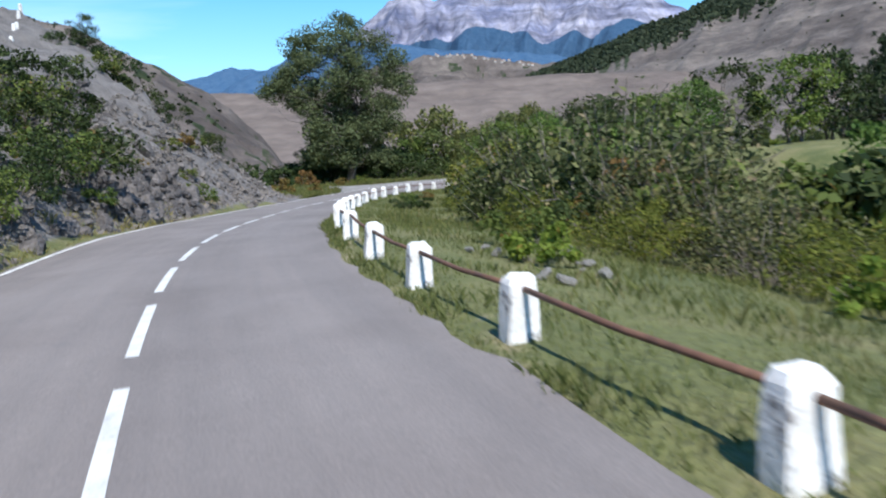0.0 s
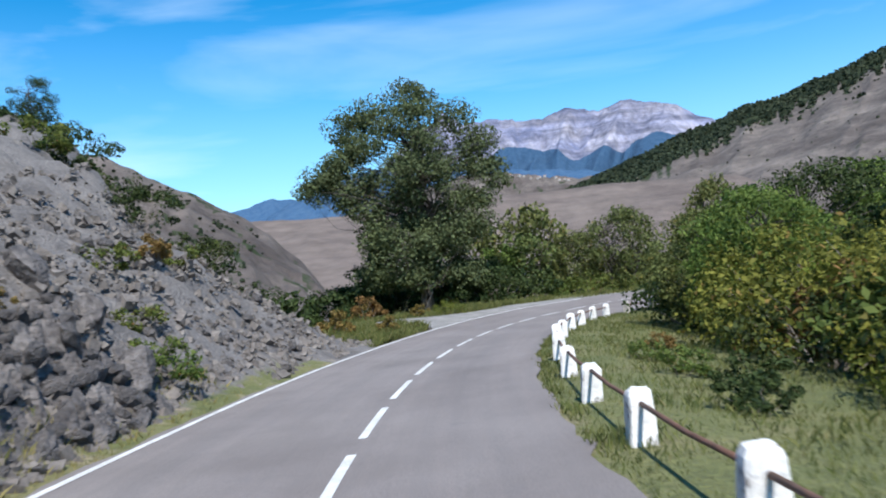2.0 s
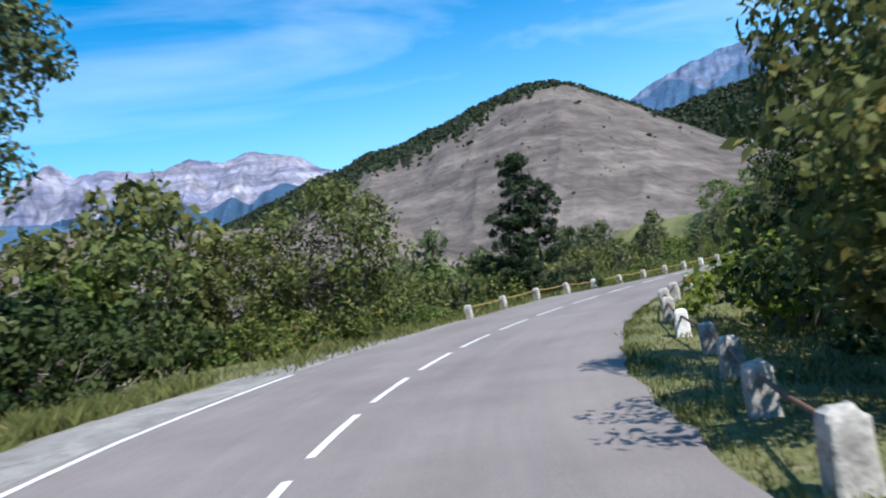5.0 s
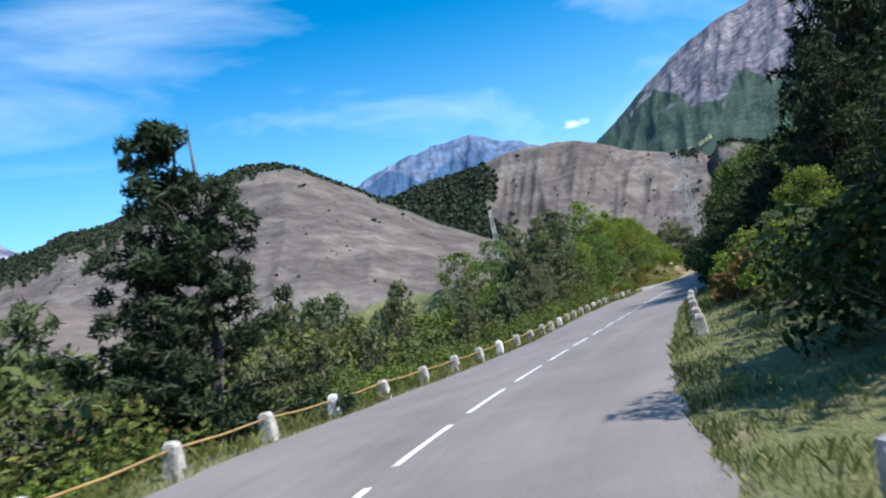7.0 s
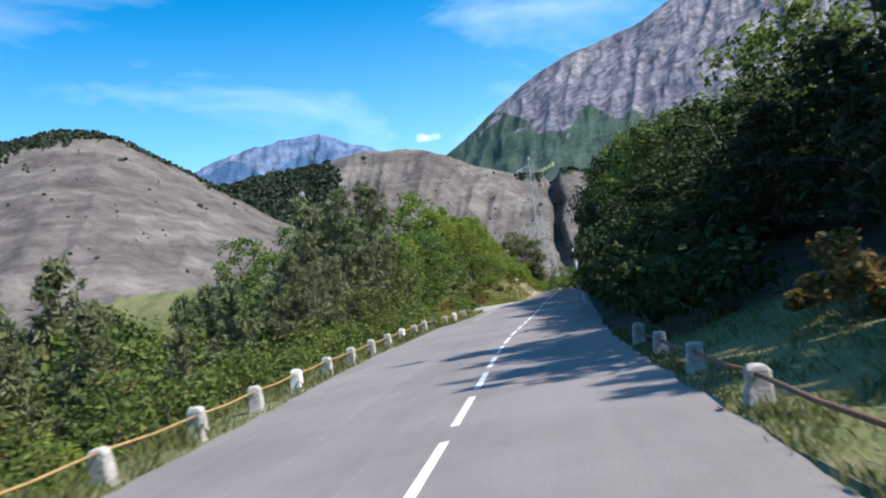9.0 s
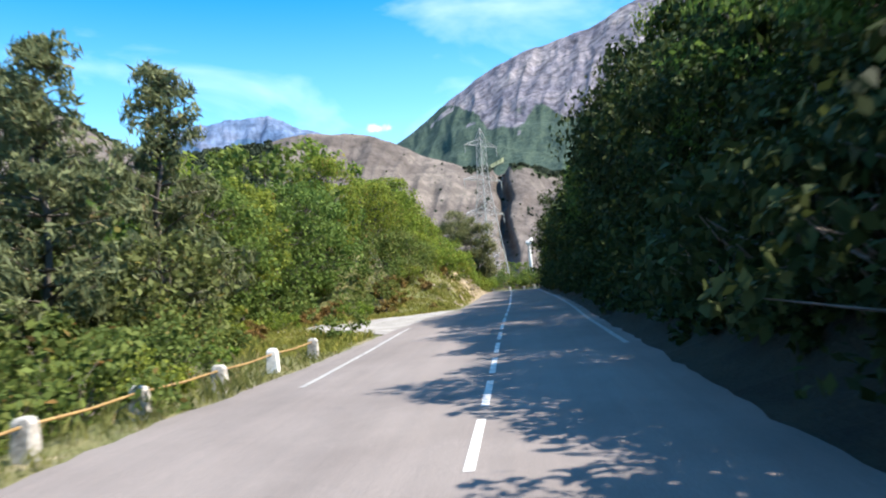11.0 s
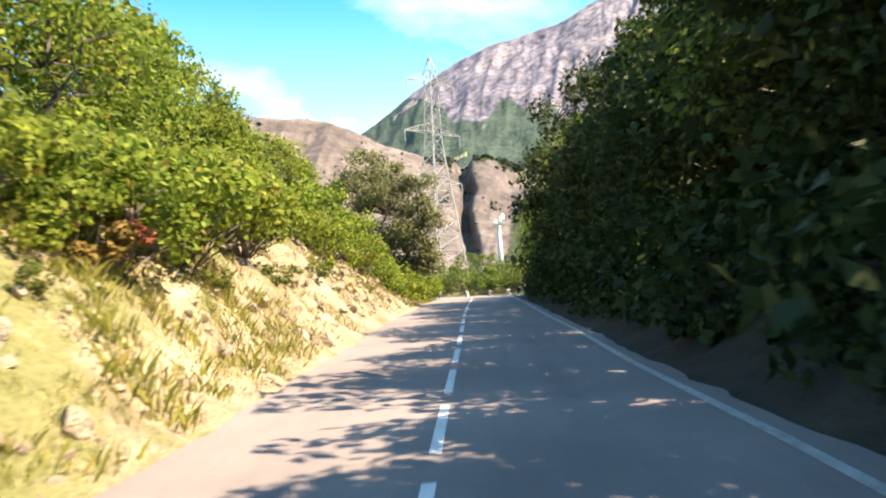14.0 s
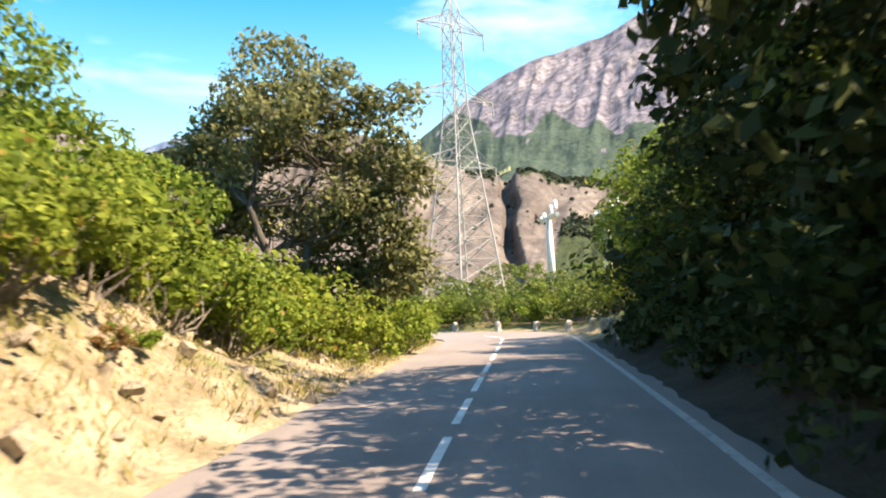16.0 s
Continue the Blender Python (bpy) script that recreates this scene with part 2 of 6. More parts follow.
M["leaf_khaki"] = leaf_material("leaves_khaki", (0.085, 0.092, 0.036), (0.26, 0.255, 0.105), 0.42)
# Leaf tone lowered to carry some of the right wood's deep shade.
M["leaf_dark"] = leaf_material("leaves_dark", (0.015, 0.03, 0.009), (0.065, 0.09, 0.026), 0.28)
M["leaf_mid"] = leaf_material("leaves_mid_green", (0.055, 0.075, 0.02), (0.165, 0.19, 0.06), 0.35, (0.24, 0.2, 0.05))
M["leaf_red"] = leaf_material("leaves_red", (0.28, 0.1, 0.05), (0.5, 0.23, 0.12), 0.45, (0.15, 0.17, 0.04))
M["leaf_brown"] = leaf_material("leaves_rust", (0.09, 0.075, 0.02), (0.3, 0.19, 0.06), 0.35)
M["needle"] = leaf_material("needles", (0.016, 0.029, 0.014), (0.055, 0.073, 0.03), 0.15)
M["needle_light"] = leaf_material("needles_grey", (0.075, 0.095, 0.044), (0.2, 0.22, 0.1), 0.25, (0.22, 0.17, 0.08))
M["grass"] = leaf_material("grass_blades", (0.085, 0.108, 0.03), (0.215, 0.22, 0.075), 0.4, (0.3, 0.25, 0.12))
M["dry_grass"] = leaf_material("dry_grass_blades", (0.15, 0.16, 0.04), (0.38, 0.33, 0.13), 0.35, (0.1, 0.15, 0.03))
M["hay_grass"] = leaf_material("yellowing_grass_blades", (0.13, 0.16, 0.03), (0.33, 0.33, 0.08), 0.4, (0.4, 0.3, 0.1))
M["steel"] = mix_material("galvanised_steel", [(0.2, 0.2, 0.2), (0.34, 0.34, 0.33)], 3.0, 0.55, 0.1, 20.0)
M["concrete"] = mix_material("pale_concrete", [(0.5, 0.49, 0.46), (0.68, 0.66, 0.62)], 3.0, 0.85, 0.2, 20.0)
M["house_wall"] = mix_material("pale_render", [(0.3, 0.28, 0.26), (0.42, 0.4, 0.37)], 0.3, 0.9, 0.0)
M["house_roof"] = mix_material("clay_roof", [(0.3, 0.18, 0.13), (0.4, 0.26, 0.2)], 0.5, 0.9, 0.0)


def ground_material():
    """Soil, gravel, shale and grass in patches; the four covers are laid out by the mesh's colour layer of zones."""
    m = bpy.data.materials.new("ground_cover")
    m.use_nodes = True
    n, l = m.node_tree.nodes, m.node_tree.links
    p = n["Principled BSDF"]
    p.inputs["Roughness"].default_value = 0.95
    tc = n.new("ShaderNodeTexCoord")

    def noise_ramp(scale, stops, detail=7.0):
        a = n.new("ShaderNodeTexNoise")
        a.inputs["Scale"].default_value, a.inputs["Detail"].default_value = scale, detail
        a.inputs["Roughness"].default_value = 0.65
        l.new(tc.outputs["Object"], a.inputs["Vector"])
        r = n.new("ShaderNodeValToRGB")
        for k, (q, c) in enumerate(stops):
            e = r.color_ramp.elements[k] if k < 2 else r.color_ramp.elements.new(q)
            e.position, e.color = q, (*c, 1)
        l.new(a.outputs["Fac"], r.inputs["Fac"])
        return r.outputs["Color"], a.outputs["Fac"]

    grass, gf = noise_ramp(0.5, [(0.3, (0.085, 0.102, 0.032)), (0.74, (0.22, 0.19, 0.09)), (0.5, (0.14, 0.145, 0.05))])
    shale, sf = noise_ramp(0.9, [(0.3, (0.09, 0.082, 0.08)), (0.75, (0.24, 0.22, 0.205)), (0.5, (0.155, 0.142, 0.135))])
    sand, df = noise_ramp(0.8, [(0.3, (0.13, 0.1, 0.055)), (0.72, (0.42, 0.345, 0.24)), (0.5, (0.27, 0.21, 0.13))])
    # Wood floor: soil and litter, darkened further to hold the trees' shade.
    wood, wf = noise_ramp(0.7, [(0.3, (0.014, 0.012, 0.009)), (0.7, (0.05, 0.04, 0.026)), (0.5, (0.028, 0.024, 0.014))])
    at = n.new("ShaderNodeVertexColor")
    at.layer_name = "zones"
    sp = n.new("ShaderNodeSeparateColor")
    l.new(at.outputs["Color"], sp.inputs["Color"])
    edge, ef = noise_ramp(1.6, [(0.2, (0, 0, 0)), (0.8, (1, 1, 1))])
    col = grass
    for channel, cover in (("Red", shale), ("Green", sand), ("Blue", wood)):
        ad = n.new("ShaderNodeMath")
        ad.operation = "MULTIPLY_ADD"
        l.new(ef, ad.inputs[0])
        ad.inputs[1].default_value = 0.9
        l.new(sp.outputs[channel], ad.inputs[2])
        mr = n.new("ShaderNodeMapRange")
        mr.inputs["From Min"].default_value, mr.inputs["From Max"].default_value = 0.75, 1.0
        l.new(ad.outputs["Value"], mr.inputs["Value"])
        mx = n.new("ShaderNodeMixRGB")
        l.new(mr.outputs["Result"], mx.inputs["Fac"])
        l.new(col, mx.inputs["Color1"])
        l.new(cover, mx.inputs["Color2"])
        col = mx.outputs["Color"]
    fine = n.new("ShaderNodeTexNoise")
    fine.inputs["Scale"].default_value, fine.inputs["Detail"].default_value = 14.0, 6.0
    l.new(tc.outputs["Object"], fine.inputs["Vector"])
    ov = n.new("ShaderNodeMixRGB")
    ov.blend_type = "OVERLAY"
    ov.inputs["Fac"].default_value = 0.6
    l.new(col, ov.inputs["Color1"])
    l.new(fine.outputs["Fac"], ov.inputs["Color2"])
    l.new(ov.outputs["Color"], p.inputs["Base Color"])
    u = n.new("ShaderNodeBump")
    u.inputs["Strength"].default_value, u.inputs["Distance"].default_value = 0.7, 0.12
    l.new(fine.outputs["Fac"], u.inputs["Height"])
    l.new(u.outputs["Normal"], p.inputs["Normal"])
    return m


M["ground"] = ground_material()


# ---------- mesh helpers ----------
def mesh_from(name, verts, faces, material, smooth=False):
    me = bpy.data.meshes.new(name)
    me.from_pydata(verts, [], faces)
    me.update()
    if material:
        me.materials.append(material)
    if smooth:
        me.polygons.foreach_set("use_smooth", [True] * len(me.polygons))
    return me


def part(name, bm, material, parent, label=""):
    me = bpy.data.meshes.new(name)
    bm.to_mesh(me)
    bm.free()
    me.materials.append(material)
    return part_mesh(name, me, parent, label)


def part_mesh(name, me, parent, label=""):
    ob = new(name, me)
    ob.parent = parent
    if label:
        tagged(ob, label)
    return ob


def grid_faces(rows, cols):
    i = np.arange((rows - 1) * (cols - 1))
    a = (i // (cols - 1)) * cols + i % (cols - 1)
    return np.stack([a, a + 1, a + cols + 1, a + cols], 1).tolist()


def tube(verts, faces, points, radii, sides=7):
    """Adds a tapering tube along points to the lists."""
    base = len(verts)
    for k, (p, r) in enumerate(zip(points, radii)):
        d = Vector(points[min(k + 1, len(points) - 1)]) - Vector(points[max(k - 1, 0)])
        q = d.to_track_quat("Z", "Y")
        for a in range(sides):
            w = 2 * _m.pi * a / sides
            verts.append(tuple(Vector(p) + q @ Vector((r * _m.cos(w), r * _m.sin(w), 0))))
    for k in range(len(points) - 1):
        for a in range(sides):
            b = (a + 1) % sides
            faces.append((base + k * sides + a, base + k * sides + b, base + (k + 1) * sides + b, base + (k + 1) * sides + a))
    faces.append(tuple(base + a for a in reversed(range(sides))))
    faces.append(tuple(base + (len(points) - 1) * sides + a for a in range(sides)))


def sstep(a, b, x):
    t = np.clip((np.asarray(x, float) - a) / (np.asarray(b, float) - a), 0, 1)
    return t * t * (3 - 2 * t)


def wave(x, y, seed, scale):
    """Cheap smooth noise on arrays, from a few turned sine waves, about -1 to 1."""
    g = np.random.RandomState(seed)
    out = np.zeros_like(x, float)
    for k in range(6):
        a, f, q = g.uniform(0, 6.28), g.uniform(0.6, 1.7) / scale, g.uniform(0, 6.28)
        out += np.sin((x * np.cos(a) + y * np.sin(a)) * f * 6.28 + q + 1.3 * np.sin((x * np.sin(a) - y * np.cos(a)) * f * 4.1 + q * 2))
    return out / 3.5


# ---------- the road's line ----------
KNOT0, KNOT = -12.0, 6.0
HEADING = [23.8, 20.2, 16.7, 13.6, 8.9, 3.8, 0.8, -2.6, -6.8, -11.3, -17.2, -24.8, -32.5, -40.5, -49.0, -57.2, -63.6, -65.9, -66.0, -65.8, -65.7, -65.1, -65.8, -67.3, -68.3, -68.2, -67.8, -68.0, -68.5, -68.8, -68.3, -68.0, -67.7, -68.0, -67.9, -67.6, -68.0, -68.4, -68.4, -68.3, -68.1, -68.0, -67.9, -67.7, -67.6, -67.4, -67.2]
SLOPE = [4.7, 3.5, 2.3, 1.0, -0.5, -1.3, -1.2, -0.6, -0.1, 0.1, 0.3, 0.6, 0.9, 1.3, 1.6, 1.7, 1.6, 1.4, 1.1, 0.9, 0.8, 0.8, 1.0, 1.2, 1.5, 1.9, 2.2, 2.4, 2.5, 2.4, 1.9, 1.5, 1.4, 1.7, 2.0, 1.7, 1.3, 0.9, 0.6, 0.3, 0.1, -0.1, -0.2, -0.3, -0.3, -0.4, -0.4]
BANK = [5.0, 5.7, 6.2, 3.9, 7.1, 2.7, 2.5, 3.6, 3.8, 3.5, 1.1, -2.5, -5.0, -4.4, -2.6, -1.7, -1.5, 3.5, 6.3, 7.0, 7.2, 6.0, 4.6, 3.1, 1.8, 0.6, 2.3, 2.7, 1.8, 2.8, 1.8, 2.5, 3.2, 0.8, 1.2, -0.4, -0.2, 0.5, 0.1, -0.3, -0.2, -0.2, -0.1, -0.1, -0.1, -0.0, -0.0]
S = np.arange(-48.0, 290.0, 0.5)
_k = KNOT0 + KNOT * np.arange(len(HEADING))
HD = np.radians(np.interp(S, _k, HEADING))
TURN = 232.0
HD = np.where(S > TURN, np.radians(np.interp(TURN, _k, HEADING)) + np.clip((S - TURN) / 13.0, 0, 2.0), HD)
SL = np.interp(S, _k, SLOPE) / 100 * (1 - sstep(-20, -40, S))
BK = np.interp(S, _k, BANK) / 100
RX, RY, RZ = (np.concatenate([[0], np.cumsum((v[1:] + v[:-1]) / 2)]) for v in (-np.sin(HD) * 0.5, np.cos(HD) * 0.5, SL * 0.5))
_o = int(np.argmin(abs(S)))
RX, RY, RZ = RX - RX[_o], RY - RY[_o], RZ - RZ[_o]


def edge_left(s):
    return np.interp(s, [-50, 40, 68, 74, 80, 92, 104, 125, 140, 150, 164, 171, 240, 290], [3.45, 3.45, 3.5, 3.55, 3.6, 4.0, 3.9, 4.6, 4.7, 4.3, 3.6, 2.6, 2.35, 2.6])


def edge_right(s):
    return np.interp(s, [-50, 0, 30, 38, 48, 57, 64, 72, 82, 90, 100, 112, 130, 290], [2.55, 2.5, 2.42, 2.55, 2.95, 3.7, 3.75, 3.6, 3.3, 3.0, 2.7, 2.7, 3.1, 3.1])


def road_z(s, w):
    return np.interp(s, S, RZ) + np.interp(s, S, BK) * np.clip(w, -5.5, 4.5)


def on_road(s, w, up=0.0):
    """The place at arc length s and w metres to the right of the centre line."""
    h = np.interp(s, S, HD)
    return np.stack([np.interp(s, S, RX) + w * np.cos(h), np.interp(s, S, RY) + w * np.sin(h), road_z(s, w) + up], -1)


def to_road(x, y):
    """Arc length and offset of the nearest place on the centre line."""
    x, y = np.atleast_1d(np.asarray(x, float)), np.atleast_1d(np.asarray(y, float))
    best, index = np.full(x.shape, 1e18), np.zeros(x.shape, int)
    for k in range(0, len(S), 2):
        d = (x - RX[k]) ** 2 + (y - RY[k]) ** 2
        near = d < best
        best[near], index[near] = d[near], k
    h = HD[index]
    dx, dy = x - RX[index], y - RY[index]
    return S[index] - dx * np.sin(h) + dy * np.cos(h), dx * np.cos(h) + dy * np.sin(h)


def ground_z(x, y):
    x, y = np.atleast_1d(np.asarray(x, float)), np.atleast_1d(np.asarray(y, float))
    s, w = to_road(x, y)
    base = road_z(s, w)
    left, right = -w - edge_left(s), w - edge_right(s)
    n1, n2, n3 = wave(x, y, 3, 5.0), wave(x, y, 5, 1.7), wave(x, y, 9, 17.0)
    h = np.zeros_like(x)
    # left: shale slope, lay-by, drop to the valley, gravel pull-out, sandy bank
    d = np.maximum(left, 0)
    slope = np.clip((d - 0.5) * 0.82, 0, 5.6) + np.clip((d - 7.3) * 0.46, 0, 8.5) + sstep(0.5, 3, d) * (0.4 * n1 + 0.3 * n2 + 0.45 * np.abs(wave(x, y, 78, 1.3)))
    hang = -np.clip((d - 1.3) * 0.45, 0, 3.2) - np.clip((d - 10) * 0.06, 0, 3) + 0.3 * n3 * sstep(2, 8, d)
    flat = -np.clip((d - 7) * 0.10, 0, 2.5) + 0.12 * n1 * sstep(1, 4, d)
    bank = np.clip((d - 0.35) * 0.95, 0, 2.7) + np.clip((d - 3.4) * 0.22, 0, 2.5) + sstep(0.3, 1.5, d) * (0.3 * n1 + 0.24 * n2 + 0.3 * np.abs(wave(x, y, 77, 1.1)))
    reach = 9.0 * sstep(6, 20, d)
    kA, kC, kE = 1 - sstep(40 + reach, 47 + reach, s), sstep(70, 82, s) * (1 - sstep(140, 150, s)), sstep(170, 181, s) * (1 - sstep(204, 226, s))
    hl = kA * slope + kC * hang + kE * bank + np.clip(1 - kA - kC - kE, 0, 1) * flat
    # right: falling meadow, grassy shoulder, wooded bank
    d = np.maximum(right, 0)
    mead = -np.clip((d - 1.0) * 0.13, 0, 1.4) + 0.1 * n1 * sstep(1, 4, d)
    shld = np.clip((d - 1.2) * 0.16, 0, 1.6) + 0.12 * n1 * sstep(1, 4, d)
    wood = np.clip((d - 0.5) * 0.8, 0, 2.2) + np.clip((d - 3.6) * 0.5, 0, 14) + sstep(0.5, 2, d) * 0.2 * n1
    kB, kW = sstep(66, 82, s), sstep(108, 128, s) * (1 - sstep(228, 240, s))
    hr = (1 - kB) * mead + kB * (1 - kW) * shld + kW * wood
    h = np.where(left > 0, hl, np.where(right > 0, hr, 0))
    z = base + h
    far = np.hypot(left.clip(0), right.clip(0))
    z = z + (-9.0 - z) * sstep(45, 130, far)
    inside = np.minimum(-left, -right)
    return z - 0.10 * sstep(-0.05, 0.35, inside) - 0.015


def place(s, w):
    p = on_road(s, w)
    return Vector((float(p[0]), float(p[1]), float(ground_z(p[0], p[1])[0])))


# ---------- ground ----------
def stretched(lo, hi, step, far):
    mid = np.arange(lo, hi, step)
    out, d = [], step
    while (sum(out) if out else 0) < far:
        d *= 1.22
        out.append(d)
    c = np.cumsum(out)
    return np.concatenate([lo - c[::-1], mid, mid[-1] + c])


gx, gy = stretched(-34, 205, 0.8, 4600), stretched(-30, 178, 0.8, 4600)
GX, GY = np.meshgrid(gx, gy)
fx, fy = GX.ravel(), GY.ravel()
fz = ground_z(fx, fy)
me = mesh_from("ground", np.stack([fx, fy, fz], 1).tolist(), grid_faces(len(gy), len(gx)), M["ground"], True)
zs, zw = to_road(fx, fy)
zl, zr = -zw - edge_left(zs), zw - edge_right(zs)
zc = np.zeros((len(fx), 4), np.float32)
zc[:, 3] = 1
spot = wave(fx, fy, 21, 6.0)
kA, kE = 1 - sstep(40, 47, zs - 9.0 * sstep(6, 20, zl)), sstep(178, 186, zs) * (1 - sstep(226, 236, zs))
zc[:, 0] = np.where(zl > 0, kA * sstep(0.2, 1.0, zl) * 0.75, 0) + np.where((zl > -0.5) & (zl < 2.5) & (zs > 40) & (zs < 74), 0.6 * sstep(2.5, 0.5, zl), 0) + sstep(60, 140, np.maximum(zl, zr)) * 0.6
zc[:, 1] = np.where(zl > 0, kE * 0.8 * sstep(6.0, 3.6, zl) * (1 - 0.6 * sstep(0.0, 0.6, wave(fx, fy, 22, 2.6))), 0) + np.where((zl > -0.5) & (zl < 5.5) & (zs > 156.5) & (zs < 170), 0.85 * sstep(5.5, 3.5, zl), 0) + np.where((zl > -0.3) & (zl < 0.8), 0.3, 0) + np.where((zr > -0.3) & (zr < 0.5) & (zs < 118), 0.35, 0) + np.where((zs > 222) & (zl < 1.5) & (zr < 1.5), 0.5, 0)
# Blue zone: shade-dark floor under the right wood, faint on the valley side.
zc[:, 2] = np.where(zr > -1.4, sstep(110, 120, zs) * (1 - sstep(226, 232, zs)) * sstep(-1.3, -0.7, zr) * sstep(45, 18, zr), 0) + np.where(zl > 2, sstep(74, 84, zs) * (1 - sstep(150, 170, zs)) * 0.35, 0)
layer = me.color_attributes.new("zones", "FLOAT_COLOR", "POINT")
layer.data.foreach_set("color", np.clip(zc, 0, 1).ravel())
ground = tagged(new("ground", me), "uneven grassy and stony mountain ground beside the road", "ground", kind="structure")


# ---------- road surface ----------
def ribbon(name, s0, s1, w0, w1, up, material, across=2, step=0.5):
    ss = np.arange(s0, s1 + 1e-6, (s1 - s0) / max(1, round((s1 - s0) / step)))
    rows = []
    for k in range(across + 1):
        a, b = (w0(ss) if callable(w0) else w0), (w1(ss) if callable(w1) else w1)
        rows.append(on_road(ss, a + (b - a) * k / across, up))
    v = np.stack(rows, 1).reshape(-1, 3)
    me = mesh_from(name, v.tolist(), grid_faces(len(ss), across + 1), material, True)
    a, b = (w0(ss) if callable(w0) else w0 + 0 * ss), (w1(ss) if callable(w1) else w1 + 0 * ss)
    flat = np.stack([np.stack([a + (b - a) * k / across, ss], -1) for k in range(across + 1)], 1).reshape(-1, 2)
    index = np.empty(len(me.loops), np.int32)
    me.loops.foreach_get("vertex_index", index)
    me.uv_layers.new(name="along").data.foreach_set("uv", flat[index].astype(np.float32).ravel())
    return me


def ragged(edge, seed):
    g = np.random.RandomState(seed)
    q = g.uniform(-0.09, 0.09, 4000)
    return lambda s: edge(s) + np.interp(s, -60 + 0.45 * np.arange(4000), q)


rl, rr = ragged(edge_left, 1), ragged(edge_right, 2)
road = tagged(new("road", ribbon("road", -46, 262, lambda s: -rl(s), rr, 0.0, M["asphalt"], 8)), "worn pale grey asphalt mountain road with a dashed centre line", "road", kind="structure")
DASH, PERIOD = 2.47, 3.4
for k in range(-12, 72):
    if -40 < k * PERIOD < 236:
        part_mesh("centre_line_dash", ribbon("centre_line_dash", k * PERIOD, k * PERIOD + DASH, -0.055, 0.055, 0.006, M["paint"], 1), road)
part_mesh("edge_line", ribbon("edge_line", -44, 66, -3.33, -3.2, 0.006, M["paint"], 1), road)
part_mesh("edge_line", ribbon("edge_line", 143, 157.5, -3.52, -3.4, 0.006, M["worn_paint"], 1), road)
part_mesh("edge_line", ribbon("edge_line", 146, 234, 2.72, 2.84, 0.006, M["worn_paint"], 1), road)


def gravel_patch(name, stations, reach, label, material):
    edge = ragged(lambda s: np.interp(s, stations, reach), 5)
    ss = np.arange(stations[0], stations[-1], 0.4)
    rows = []
    for k in range(13):
        w = -(edge_left(ss) - 0.12) - (np.maximum(edge(ss) - edge_left(ss), 0.05)) * k / 12
        p = on_road(ss, w)
        p[:, 2] = (ground_z(p[:, 0], p[:, 1]) + 0.03 + 0.02 * np.abs(wave(p[:, 0], p[:, 1], 40 + k, 0.8))) if k > 1 else p[:, 2] - 0.004
        rows.append(p)
    v = np.stack(rows, 1).reshape(-1, 3)
    return tagged(new(name, mesh_from(name, v.tolist(), grid_faces(len(ss), 13), material, True)), label, "gravel", kind="structure")


gravel_patch("gravel_lay_by", [49.6, 51, 52.6, 53.6, 54.7, 55.6, 56.6, 59, 61, 64, 70, 77], [3.4, 4.2, 5.6, 8.0, 9.2, 8.6, 5.7, 5.0, 5.2, 5.0, 4.6, 3.7], "pale gravel lay-by beside the asphalt", M["gravel"])
gravel_patch("gravel_pull_out", [155.2, 156.4, 157.6, 159, 160.5, 163.5, 166.5, 169.5], [4.1, 5.0, 6.6, 8.6, 9.6, 8.2, 6.0, 3.0], "pale gravel pull-out beside the asphalt", M["pale_gravel"])


# ---------- plants ----------
def leaf_cloud(g, centres, radii, count, size, flat=0.35, droop=0.0, long=1.0, broad=0.62):
    """Leaves scattered in clumps: arrays of corners, four to a leaf."""
    c = g.randint(0, len(centres), count)
    d = g.normal(size=(count, 3))
    d /= np.linalg.norm(d, axis=1)[:, None]
    r = g.uniform(0.15, 1.0, count) ** 0.45
    p = centres[c] + d * (r[:, None] * radii[c])
    n = d * 0.6 + g.normal(size=(count, 3)) * 0.55 + np.array([0, 0, flat])
    n /= np.linalg.norm(n, axis=1)[:, None]
    a = np.cross(n, g.normal(size=(count, 3)))
    a[:, 2] -= droop
    a /= np.linalg.norm(a, axis=1)[:, None]
    b = np.cross(n, a)
    k = size * g.uniform(0.6, 1.35, count)[:, None]
    a, b = a * k * long, b * k * broad
    bend = n * k * 0.18
    return np.stack([p - a, p - b * 0.9 + bend, p + a, p + b * 0.9 + bend], 1).reshape(-1, 3)


def cloud_mesh(name, corners, material):
    count = len(corners) // 4
    me = bpy.data.meshes.new(name)
    me.vertices.add(len(corners))
    me.vertices.foreach_set("co", corners.astype(np.float32).ravel())
    me.loops.add(4 * count)
    me.loops.foreach_set("vertex_index", np.arange(4 * count, dtype=np.int32))
    me.polygons.add(count)
    me.polygons.foreach_set("loop_start", np.arange(0, 4 * count, 4, dtype=np.int32))
    me.update(calc_edges=True)
    me.materials.append(material)
    return me


def bent(g, a, b, n=5, wob=0.12):
    a, b = np.array(a, float), np.array(b, float)
    out = [a + (b - a) * t + g.normal(size=3) * wob * np.linalg.norm(b - a) * _m.sin(_m.pi * t) for t in np.linspace(0, 1, n)]
    return [tuple(p) for p in out]


